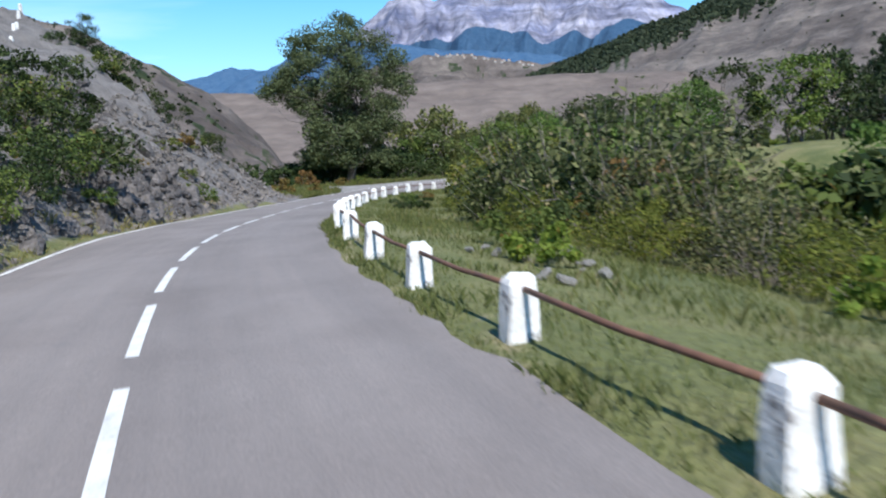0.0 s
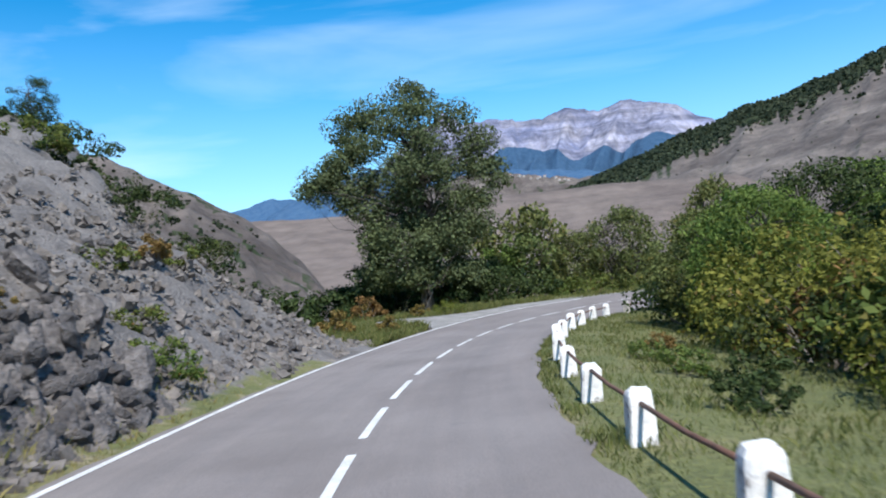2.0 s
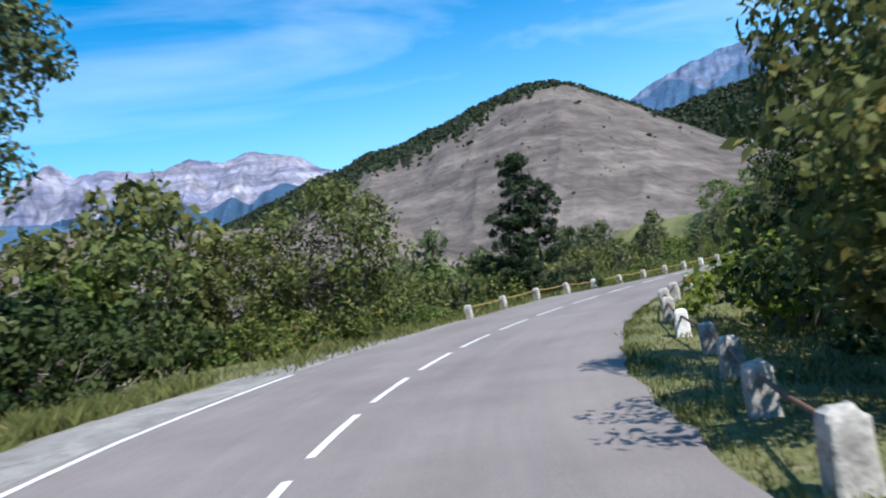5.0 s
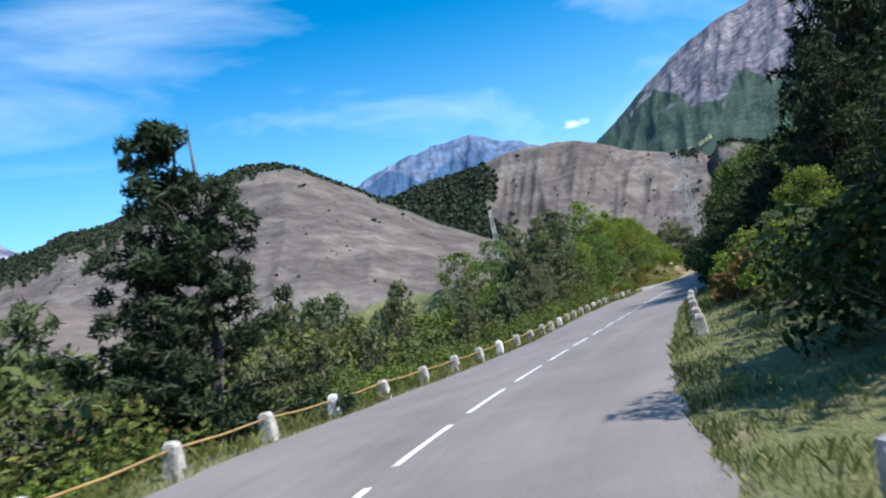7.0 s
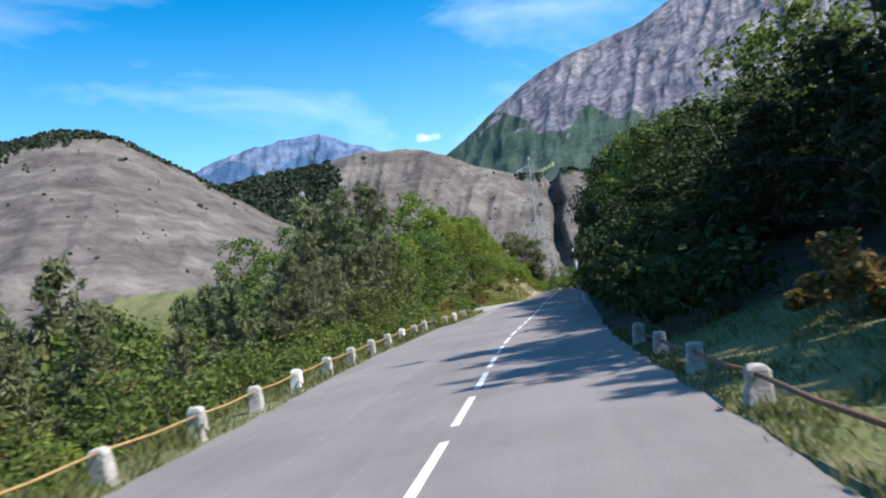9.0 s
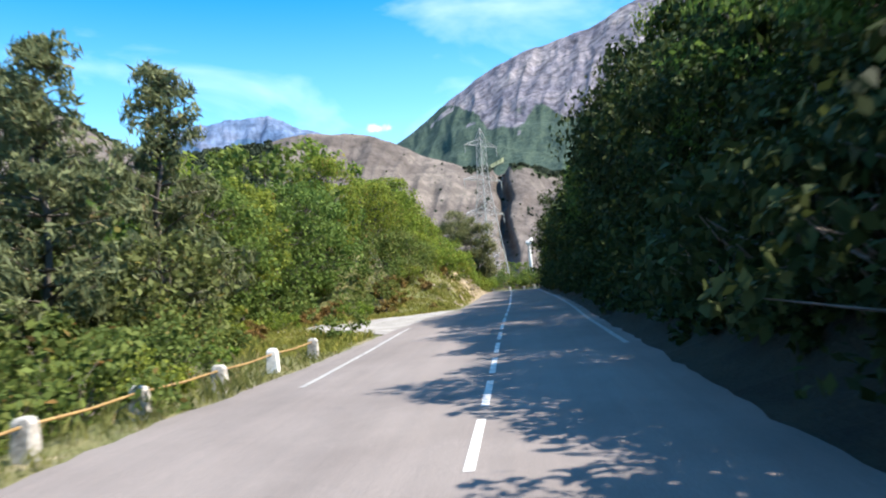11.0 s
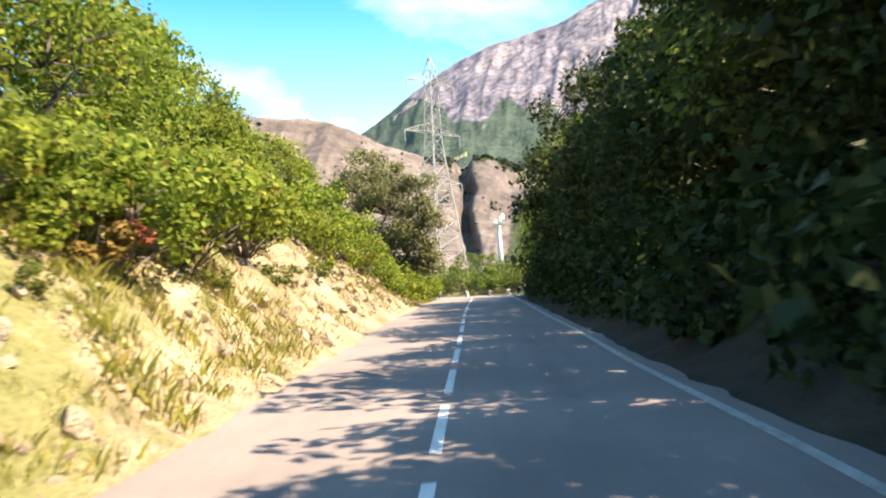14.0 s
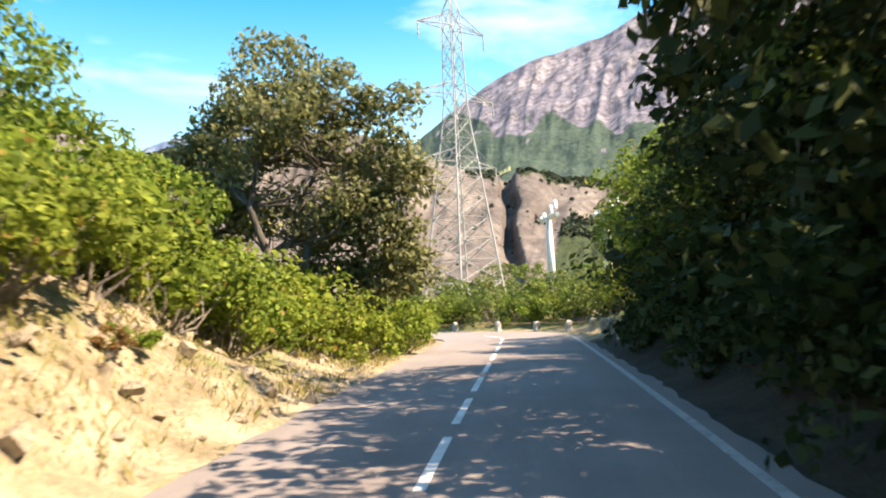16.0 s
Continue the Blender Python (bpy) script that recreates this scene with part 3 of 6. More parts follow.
def broadleaf(name, seed, height, spread, low, leaves, leaf, material, trunk_r=0.2, clumps=40, stems=1, lean=0.0, clump_r=0.2, gap=0.0, lobes=None):
    """A tree: tapered trunk with limbs, and a crown of clumped leaves with gaps between them."""
    g = np.random.RandomState(seed)
    root = tagged(new(name))
    v, f, centres, radii = [], [], [], []
    mid = (height + low) / 2
    half = (height - low) / 2
    tips = []
    for k in range(stems):
        off = g.normal(size=2) * (0.25 * stems > 0.3) * 0.35
        top = (off[0] * 3 + lean * height, off[1] * 3, height * g.uniform(0.78, 0.9))
        pts = bent(g, (off[0], off[1], -0.3), top, 8, 0.035)
        tube(v, f, pts, [trunk_r * (1 - 0.85 * (q / 7) ** 0.8) * (1.35 if q == 0 else 1) for q in range(8)], 9)
        tips.append(pts)
    for k in range(clumps):
        a = g.uniform(0, 6.283)
        u = g.uniform(-1, 1)
        rad = _m.sqrt(max(0.0, 1 - abs(u) ** 2.2)) * g.uniform(0.45, 1.0) ** 0.5
        lump = 1 + 0.22 * _m.sin(3 * a + seed) + 0.15 * _m.sin(5 * a + 2.0 * u + seed)
        c = np.array([spread * rad * _m.cos(a) * lump + lean * height * 0.8, spread * rad * _m.sin(a) * lump, mid + half * u * 0.88])
        if g.uniform() < gap:
            continue
        cr = clump_r * spread * g.uniform(0.75, 1.35)
        if lobes:
            x, y, z, r = lobes[k % len(lobes)]
            d = g.normal(size=3)
            d /= np.linalg.norm(d)
            c = np.array([x, y, z]) + d * r * [0.85, 0.85, 0.7] * g.uniform(0.2, 1.0) ** 0.5
        centres.append(c)
        radii.append([cr * 1.15, cr * 1.15, cr * 0.8])
        if leaves < 3500 and k % 3:
            continue
        pts = tips[k % stems]
        j = int(np.clip(np.searchsorted([p[2] for p in pts], c[2] - 0.35 * np.hypot(c[0], c[1])) - 1, 1, 6))
        tube(v, f, bent(g, pts[j], c, 4, 0.07), [trunk_r * q * min(1.0, (90 / clumps) ** 0.7) for q in (0.32, 0.22, 0.12, 0.04)], 5 if leaves > 20000 else 3)
    part_mesh("trunk", mesh_from("trunk", v, f, M["bark"], True), root)
    corners = leaf_cloud(g, np.array(centres), np.array(radii), leaves, leaf)
    part_mesh("crown", cloud_mesh("crown", corners, material), root)
    return root


def pine(name, seed, height, spread, leaves, material, low=0.12, size=0.2):
    """A pine: straight trunk, whorls of boughs that turn up at the tips, tufts of long needles."""
    g = np.random.RandomState(seed)
    root = tagged(new(name))
    v, f, centres, radii = [], [], [], []
    pts = bent(g, (0, 0, -0.3), (g.normal() * 0.2, g.normal() * 0.2, height), 9, 0.01)
    tube(v, f, pts, [0.018 * height * (1 - 0.93 * q / 8) for q in range(9)], 8)
    z = low * height
    while z < height * 0.98:
        t = (z - low * height) / (height * (1 - low))
        reach = spread * (1 - t) ** 0.75 * (0.88 + 0.2 * _m.sin(z * 2.1 + seed)) + 0.25
        for k in range(g.randint(4, 7)):
            a = g.uniform(0, 6.283)
            r = reach * g.uniform(0.65, 1.1)
            tip = np.array([r * _m.cos(a), r * _m.sin(a), z + 0.22 * r + g.normal() * 0.15])
            tube(v, f, [(0, 0, z), tuple(tip * [0.5, 0.5, 1] + [0, 0, -0.1 * r]), tuple(tip)], [0.035, 0.025, 0.008], 4)
            for q in np.linspace(0.4, 1.0, max(2, int(r / 0.45))):
                centres.append(np.array([tip[0] * q, tip[1] * q, z + (tip[2] - z) * q * q]) + g.normal(size=3) * 0.12)
                radii.append([0.26, 0.26, 0.24])
        z += height * 0.05 * g.uniform(0.8, 1.25)
    part_mesh("trunk", mesh_from("trunk", v, f, M["bark"], True), root)
    corners = leaf_cloud(g, np.array(centres), np.array(radii), leaves, size, 0.1, -0.7, 1.5, 0.34)
    part_mesh("crown", cloud_mesh("crown", corners, material), root)
    return root


def shrub(name, seed, height, spread, leaves, leaf, material, clumps=14, twigs=1.0):
    g = np.random.RandomState(seed)
    root = tagged(new(name))
    v, f, centres, radii = [], [], [], []
    for k in range(clumps):
        a, r = g.uniform(0, 6.283), spread * g.uniform(0.1, 1.0) ** 0.6
        z = height * g.uniform(0.18, 0.92) * (1 - 0.45 * (r / spread) ** 2)
        c = np.array([r * _m.cos(a), r * _m.sin(a), z])
        centres.append(c)
        cr = g.uniform(0.17, 0.33)
        radii.append([spread * cr, spread * cr, height * cr * 0.66])
        if leaves < 1000 and k % 2:
            continue
        tube(v, f, bent(g, (c[0] * 0.12, c[1] * 0.12, -0.2), c * twigs, 4, 0.08), [0.03, 0.022, 0.014, 0.005], 3)
    tagged(part_mesh("branchwork", mesh_from("branchwork", v, f, M["twig"]), root), kind="stuff")
    part_mesh("foliage", cloud_mesh("foliage", leaf_cloud(g, np.array(centres), np.array(radii), leaves, leaf, 0.45), material), root)
    return root


def put(root, s, w, turn=0.0, scale=1.0, sink=0.0, tall=1.0):
    """Stands a thing at a place beside the road."""
    p = place(s, w)
    root.matrix_basis = Matrix.LocRotScale((p.x, p.y, p.z - sink), Euler((0, 0, turn)), (scale, scale, scale * tall))
    return root


def more(proto, s, w, turn, scale, sink=0.0, tall=1.0):
    p = place(s, w)
    ob = copy_thing(proto, Matrix.Identity(4))
    ob.matrix_basis = Matrix.LocRotScale((p.x, p.y, p.z - sink), Euler((0, 0, turn)), (scale, scale, scale * tall))
    return ob


rnd = np.random.RandomState(11)

# the great poplar in the lay-by: uneven lobes of foliage on heavy limbs
LOBES = [(0.4, 0, 13.7, 1.6), (-2.2, 0.4, 13.0, 1.6), (-4.2, 0.6, 12.3, 1.25), (2.5, 0, 12.3, 1.6), (4.0, 0.4, 10.8, 1.4), (4.9, 0, 8.8, 1.3), (3.2, 0.6, 9.2, 1.7), (-3.8, 0.3, 10.5, 1.3), (-1.5, -1, 10.6, 2.0), (1.0, 1.2, 10.4, 2.1), (-5.4, -0.2, 8.9, 1.0), (-6.7, -0.4, 8.3, 1.0),
         (-3.4, 0.2, 8.4, 1.3), (-1.6, -1.2, 7.8, 1.9), (1.6, -0.8, 7.6, 1.9), (3.8, 0.4, 6.8, 1.2), (-2.4, 0.6, 5.6, 1.5), (0.2, 0.8, 5.4, 1.7), (2.2, 0.2, 5.0, 1.5), (-2.4, -0.2, 3.4, 1.5), (1.8, 0.3, 3.0, 1.5), (0, 2.4, 9.6, 2.3), (0.2, -2.4, 9.4, 2.1), (0.2, -1.8, 12.0, 1.6), (-4.7, 0, 9.7, 0.9), (0, -1.2, 3.8, 1.5), (-3.2, 0.4, 2.4, 1.2), (3.0, 0.5, 2.2, 1.2), (-0.4, -0.6, 2.2, 1.1), (-3.3, 0, 6.6, 1.4), (3.2, -0.4, 5.6, 1.4), (-1.0, -1.2, 4.7, 1.6), (1.4, -1.0, 4.4, 1.6), (-4.6, 0.2, 7.6, 0.9), (0.2, 0.4, 6.6, 1.8), (-2.6, -0.6, 4.4, 1.4)]
BIG_X, BIG_Y = -4.0, 67.4
big = tagged(broadleaf("poplar_tree", 5, 14.9, 6.3, 2.4, 64000, 0.104, M["leaf_poplar"], 0.42, 432, 2, 0.0, 0.125, 0.0, LOBES), "tall old poplar with grey-green leaves and pale limbs", "tree")
bz = float(ground_z(BIG_X, BIG_Y)[0])
big.matrix_basis = Matrix.LocRotScale((BIG_X, BIG_Y, bz), Euler((0, 0, 0.05)), None)

# prototypes, each used where it first stands; the plain ones stand farther off
def kinds(name, seed, height, spread, low, material, trunk_r, stems, lean=0.0, clumps=84, gap=0.0, leaves=7200):
    near = broadleaf(name, seed, height, spread, low, leaves, 0.122, material, trunk_r, clumps, stems, lean, 0.225, gap)
    far = broadleaf(name, seed + 1, height, spread, low, 2000, 0.22, material, trunk_r, int(clumps * 0.67), stems, lean, 0.25, gap)
    return near, far


oak, oak_far = kinds("oak_tree", 21, 8.0, 3.3, 0.9, M["leaf_oak"], 0.16, 2)
ash, ash_far = kinds("ash_tree", 33, 9.5, 2.8, 1.6, M["leaf_bright"], 0.15, 2)
dense, dense_far = kinds("hornbeam_tree", 47, 9.0, 3.6, 0.8, M["leaf_dark"], 0.17, 2, 0.0, 56, 0.1)
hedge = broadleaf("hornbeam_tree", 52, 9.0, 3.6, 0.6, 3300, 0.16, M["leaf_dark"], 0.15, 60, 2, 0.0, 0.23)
willow, willow_far = kinds("willow_tree", 58, 7.5, 3.2, 0.2, M["leaf_mid"], 0.14, 3, 0.0, 110, 0.0, 9000)
maple, maple_far = kinds("maple_tree", 95, 8.0, 3.3, 0.8, M["leaf_bright"], 0.15, 3)
pine_dark = pine("pine_tree", 61, 10.0, 3.0, 8000, M["needle"], 0.12, 0.12)
lone_pine = pine("pine_tree", 64, 10.0, 3.2, 24000, M["needle"], 0.08, 0.1)
pine_pale = pine("pine_tree", 67, 9.0, 2.6, 8000, M["needle_light"], 0.12, 0.12)
pine_dark_far = pine("pine_tree", 62, 10.0, 3.0, 2600, M["needle"], 0.12, 0.22)
pine_pale_far = pine("pine_tree", 68, 9.0, 2.6, 2600, M["needle_light"], 0.12, 0.22)
bush = shrub("bush", 71, 2.6, 2.2, 1900, 0.091, M["leaf_bush"], 30)
bush_dark = shrub("shrub", 74, 2.2, 2.0, 1900, 0.087, M["leaf_dark"], 26)
bush_bright = shrub("bush", 77, 2.0, 1.7, 2000, 0.083, M["leaf_bright"], 24)
bush_rust = shrub("bush", 79, 1.5, 1.2, 1400, 0.09, M["leaf_brown"], 18)
bush_red = shrub("smoke_bush", 81, 1.5, 1.1, 1300, 0.085, M["leaf_red"], 14)
bush_olive = shrub("bush", 83, 3.6, 3.0, 7000, 0.072, M["leaf_olive"], 44)
thicket = shrub("thicket", 85, 3.2, 2.2, 2600, 0.075, M["leaf_grey"], 60, 1.25)
bush_far = shrub("bush", 72, 2.6, 2.2, 900, 0.15, M["leaf_bush"], 16)
bush_dark_far = shrub("shrub", 75, 2.2, 2.0, 850, 0.15, M["leaf_dark"], 14)
bush_bright_far = shrub("bush", 78, 2.0, 1.7, 850, 0.14, M["leaf_bright"], 14)
FAR = {bush: bush_far, bush_dark: bush_dark_far, bush_bright: bush_bright_far, oak: oak_far, maple: maple_far, ash: ash_far, dense: dense_far, willow: willow_far, pine_dark: pine_dark_far, pine_pale: pine_pale_far}
LOW = (bush, bush_dark, bush_bright, pine_dark, pine_pale)
LABEL = {maple: ("broad field maple with sunlit yellow-green leaves", "tree"), oak: ("green oak tree with a dense rounded crown", "tree"), ash: ("slender ash tree with bright yellow-green leaves", "tree"), dense: ("dark hornbeam tree with a dense crown", "tree"), lone_pine: ("dark pine with full layered boughs above the valley", "tree"), hedge: ("dark hornbeam leaning over the shaded road", "tree"),
         willow: ("bushy grey-green willow beside the road", "tree"), pine_dark: ("dark green pine with layered boughs", "tree"), pine_pale: ("grey-green pine with feathery needles", "tree"),
         bush: ("leafy green bush in the grass", "bush"), bush_dark: ("dark green shrub with small leaves", "shrub"), bush_bright: ("yellow-green bush in full sun", "bush"), bush_olive: ("broad olive-green bush with yellowing leaves", "bush"), thicket: ("grey-green thicket with bare dry twigs", "bush"), bush_rust: ("bush with rust-brown leaves", "bush"), bush_red: ("smoke bush with leaves turned red", "bush")}
for k, (a, b) in LABEL.items():
    tagged(k, a, b)
    if k in FAR:
        tagged(FAR[k], a, b)
used = set()


def grow(proto, s, w, scale=1.0, tall=1.0, turn=None, sink=0.05, far=False):
    turn = rnd.uniform(0, 6.28) if turn is None else turn
    if proto in FAR and (abs(w) > (10.0 if proto in LOW else 12.5) * (1.3 if proto is pine_pale else 1.0) or far or (proto in LOW and scale < 0.46)):
        proto = FAR[proto]
    if proto not in used:
        used.add(proto)
        return put(proto, s, w, turn, scale, sink, tall)
    return more(proto, s, w, turn, scale, sink, tall)


# behind the poplar and along the outside of the bend
grow(dense, 64, -18.5, 0.6, 0.8)
grow(dense, 68.5, -17.5, 0.55, 0.8)
grow(bush_dark, 61.5, -17.0, 1.3)
grow(bush_dark, 58.5, -18.5, 1.4)
grow(bush_dark, 66.5, -13.5, 1.0)
grow(bush_rust, 56.5, -11.0, 0.9)
grow(bush_rust, 58.0, -12.5, 0.7)
grow(willow, 74.0, -15.0, 0.98, 1.2)
grow(willow, 71.5, -18.0, 0.95, 1.0, far=True)
grow(willow, 77.6, -9.6, 0.92, 1.15)
grow(oak, 71.0, -14.5, 0.6)
grow(oak, 81.5, -13.0, 0.7)
grow(bush_dark, 68.5, -11.0, 0.9)
grow(bush_rust, 57.1, -8.0, 0.45)
grow(bush_olive, 57.4, -6.4, 0.28)
grow(bush_rust, 50.0, -5.5, 0.5)
grow(bush, 72.5, -11.0, 0.8)
grow(bush, 80.0, -8.2, 0.7)
grow(bush, 82.5, -9.0, 0.8)
grow(lone_pine, 89.0, -7.4, 1.12, 0.78)
# meadow thickets, inside of the bend
for s, w, k, q in ((8, 11.5, bush, 0.8), (11, 10.4, bush, 0.9), (13.5, 9.6, bush_rust, 1.3), (17.0, 9.6, bush_dark, 1.1), (20.5, 9.3, bush_dark, 1.3), (15.5, 13.5, dense, 0.2), (21, 12.5, willow, 0.3), (24, 9.8, bush_dark, 1.3), (6.8, 5.0, bush_bright, 0.35),
                   (9.5, 5.8, bush, 0.35), (27.5, 9.2, bush_dark, 1.2), (31, 9.4, bush, 1.1), (30, 12, oak, 0.4), (35, 8.8, bush_rust, 1.4), (38, 10.5, bush_bright, 1.3), (42, 8.6, oak, 0.55), (46.5, 8.8, bush, 1.2), (49, 10.0, oak, 0.62),
                   (53.6, 8.0, oak, 0.5), (52, 9.2, ash, 0.5), (55.8, 7.0, willow, 0.62), (57.0, 9.0, oak, 0.72), (54.5, 10.5, oak, 0.6), (59.0, 11.0, dense, 0.75), (62.0, 11.8, dense, 0.8), (66.8, 6.9, bush_bright, 1.15)):
    grow(k, s, w, q)
for s, w, k, q in ((65.5, 8.6, bush_dark, 1.3), (69, 8.6, bush, 1.0), (72, 8.0, bush_bright, 0.9), (66, 14, oak, 0.8), (10, 13.0, bush_dark, 1.2), (12.5, 15.5, oak, 0.42), (7.5, 14.5, bush_dark, 1.2), (5.5, 16.5, bush_dark, 1.3), (-6, 11, bush_dark, 1.3),
                   (-1, 10.5, bush, 1.1), (3.5, 10.5, bush_bright, 1.1), (5, 13.5, willow, 0.25), (10, 15, oak, 0.42), (-4, 16, oak, 0.6), (0, 14, willow, 0.25), (25, 14, oak, 0.55), (36, 14, oak, 0.6), (44, 14, dense, 0.6)):
    grow(k, s, w, q)
grow(willow, 59.4, 7.4, 0.56, 1.5, turn=2.0)
# the shale slope
for s, w, k, q in ((15, -5.0, bush, 0.6), (17, -4.9, bush_dark, 0.6), (19.5, -5.6, bush_dark, 0.7), (21.6, -5.7, bush, 0.7), (18, -7.2, bush_dark, 0.7), (22.6, -5.7, bush_dark, 1.0), (27, -8.9, bush_dark, 1.0), (24.5, -8.0, bush, 0.8), (21.5, -8.6, bush_rust, 0.9),
                   (32.3, -4.6, bush, 0.32), (33.9, -5.7, bush, 0.3), (40.2, -9.6, bush_dark, 0.62), (41.2, -8.3, bush_dark, 0.6), (42.4, -8.8, bush_dark, 0.6), (43.5, -7.6, bush_dark, 0.5), (44.3, -15.6, bush_dark, 0.8), (42.3, -15.1, bush, 0.6), (35.8, -12.6, bush_dark, 0.5),
                   (2, -5.6, bush_dark, 0.8), (-3, -5.2, bush, 0.7), (5, -7.5, bush_dark, 0.9), (9, -9.5, bush_dark, 0.9), (0, -8.5, bush_dark, 1.0), (13, -6.6, bush, 0.55), (26.5, -6.6, bush_rust, 0.7), (30, -6.2, bush_rust, 0.3)):
    grow(k, s, w, q)
for s, w, k, q in ((29.0, -7.2, bush, 0.6), (12, -11.0, bush_dark, 0.8), (17, -12.5, bush_dark, 0.9), (29, -10.5, bush_dark, 0.5), (38, -21.0, bush_dark, 1.0), (9, -4.9, bush_dark, 0.6), (11.5, -5.4, bush, 0.6), (7, -5.0, bush, 0.6),
                   (14, -8.5, bush_dark, 0.7), (3, -10.5, bush_dark, 1.1), (-1, -6.2, bush_dark, 0.9), (36.8, -7.0, bush_rust, 0.45), (35.4, -7.2, bush, 0.35), (24, -7.4, bush_dark, 0.9), (28, -8.5, bush_dark, 0.8), (5, -4.6, bush, 0.45),
                   (22, -4.8, bush, 0.3), (33, -5.2, bush, 0.3), (-8, -6.5, bush_dark, 1.1), (-12, -7, bush_dark, 1.2), (38, -7.2, bush, 0.3), (42, -8.5, bush, 0.45), (46, -7.5, bush_rust, 0.6), (45, -9.6, bush, 0.7)):
    grow(k, s, w, q)
for s, w, k, q in ((50, -8.0, bush_rust, 0.8), (16, -5.0, bush, 0.35), (27, -6.2, bush, 0.3)):
    grow(k, s, w, q)
# valley side below the straight
for k in range(120):
    s = 87 + 65 * (k + rnd.uniform(0, 1)) / 120
    w = -8.5 - 24 * rnd.uniform(0, 1) ** 1.3
    kind = (willow, pine_pale, pine_pale, bush, bush, willow, pine_pale, oak)[rnd.randint(8)]
    q = {oak: 0.85, pine_pale: 0.9, pine_dark: 0.8, bush: 1.6, bush_bright: 1.6, willow: 0.8}[kind] * rnd.uniform(0.75, 1.15) * (1.0 if w < -13 else 0.6)
    grow(kind, s, w, q, far=w < -9.5)
for k in range(40):
    grow((bush, bush_bright, bush)[k % 3], 82 + 66 * (k + rnd.uniform(0, 1)) / 40, -rnd.uniform(6.8, 9.0), rnd.uniform(0.6, 0.95))
# trees behind the pull-out and above the sandy bank
for s, w, k, q in ((140, -10.5, pine_pale, 0.75), (144, -13, pine_pale, 0.95), (149.6, -12.4, pine_pale, 1.1), (152.5, -14, pine_pale, 0.85), (157, -12.4, pine_pale, 1.22), (158, -16.5, oak, 1.0), (161, -12.3, oak, 0.85), (164, -12.4, ash, 0.78), (168.6, -12.3, oak, 0.95),
                   (167, -17, ash, 1.05), (162, -18, pine_pale, 1.0), (173, -11.5, oak, 0.92), (177, -11.0, ash, 0.8), (176, -15, oak, 1.1), (154, -10.5, bush, 0.8), (150, -9.5, bush, 0.8), (158.5, -10.5, bush_bright, 0.8), (181, -8.2, bush_bright, 0.8),
                   (186, -10, maple, 0.72), (189, -8.0, bush_bright, 1.2), (190.5, -9.4, maple, 0.8), (194.5, -10.2, maple, 0.75), (197.5, -10.5, maple, 0.78), (201.5, -10.0, maple, 0.74), (205.5, -10.0, maple, 0.74), (209.5, -9.3, maple, 0.74)):
    grow(k, s, w, q)
for s, w, k, q in ((213.5, -9.0, ash, 0.66), (217.5, -9.5, maple, 0.66), (203, -13.5, ash, 0.8), (211, -13, ash, 0.8), (219, -12.5, ash, 0.7), (198, -8.0, bush_bright, 1.5), (199, -12, ash, 0.75), (202, -7.6, bush_bright, 1.4), (205, -9.5, ash, 0.55),
                   (207, -7.4, bush_bright, 1.4), (211, -10.5, ash, 0.5), (213, -7.4, bush_bright, 1.3), (217, -8.0, bush_bright, 1.2), (206, -15, pine_pale, 0.75), (195, -16, ash, 1.0), (170, -8.2, bush, 0.6), (176, -6.6, bush_rust, 0.6), (173.5, -7.6, bush, 0.7),
                   (184.5, -5.0, bush_rust, 0.7), (182, -6.5, bush, 0.5), (191, -5.2, bush_bright, 0.5), (199, -4.6, bush_bright, 0.35), (220, -5.2, bush, 0.35), (209, -5.6, bush_bright, 0.4), (187.5, -5.6, bush_bright, 0.5)):
    grow(k, s, w, q)


def ahead(s, w):
    """Past the last bend: places on the straight line's own continuation."""
    p, h = on_road(228.0, w), float(np.interp(228.0, S, HD))
    x, y = float(p[0]) - _m.sin(h) * (s - 228), float(p[1]) + _m.cos(h) * (s - 228)
    return x, y


def bend(angle, radius):
    """A place on the outside of the last bend."""
    return ahead(232 + radius * _m.sin(angle), -13 + radius * _m.cos(angle))


def grow_at(proto, xy, scale, tall=1.0, far=False):
    if far and proto in FAR:
        proto = FAR[proto]
    z = float(ground_z(*xy)[0])
    ob = proto if proto not in used else copy_thing(proto, Matrix.Identity(4))
    used.add(proto)
    ob.matrix_basis = Matrix.LocRotScale((xy[0], xy[1], z - 0.05), Euler((0, 0, rnd.uniform(0, 6.28))), (scale, scale, scale * tall))
    return ob


for dx, dy, q in ((2.6, 1.6, 0.9), (4.6, 2.2, 1.0), (-5.0, 3.5, 1.6), (-2.6, 4.2, 1.8), (0.4, 4.5, 1.8), (2.8, 3.6, 1.7), (5.0, 4.2, 1.6), (-6.8, 4.5, 1.2), (-3.6, 6.2, 1.6), (1.6, 6.4, 1.6), (4.2, 6.4, 1.5)):
    grow_at(bush_dark, (BIG_X + dx, BIG_Y + dy), q)
for x, y, k, q in ((-20.4, 52.5, dense, 0.27), (-19.2, 53.2, bush_dark, 1.0), (-18.0, 53.4, bush_dark, 1.1), (-17.2, 54.6, bush_dark, 0.9), (-21.5, 52.8, bush_dark, 0.8), (-16.0, 56.5, bush_dark, 0.6)):
    grow_at(k, (x, y), q)
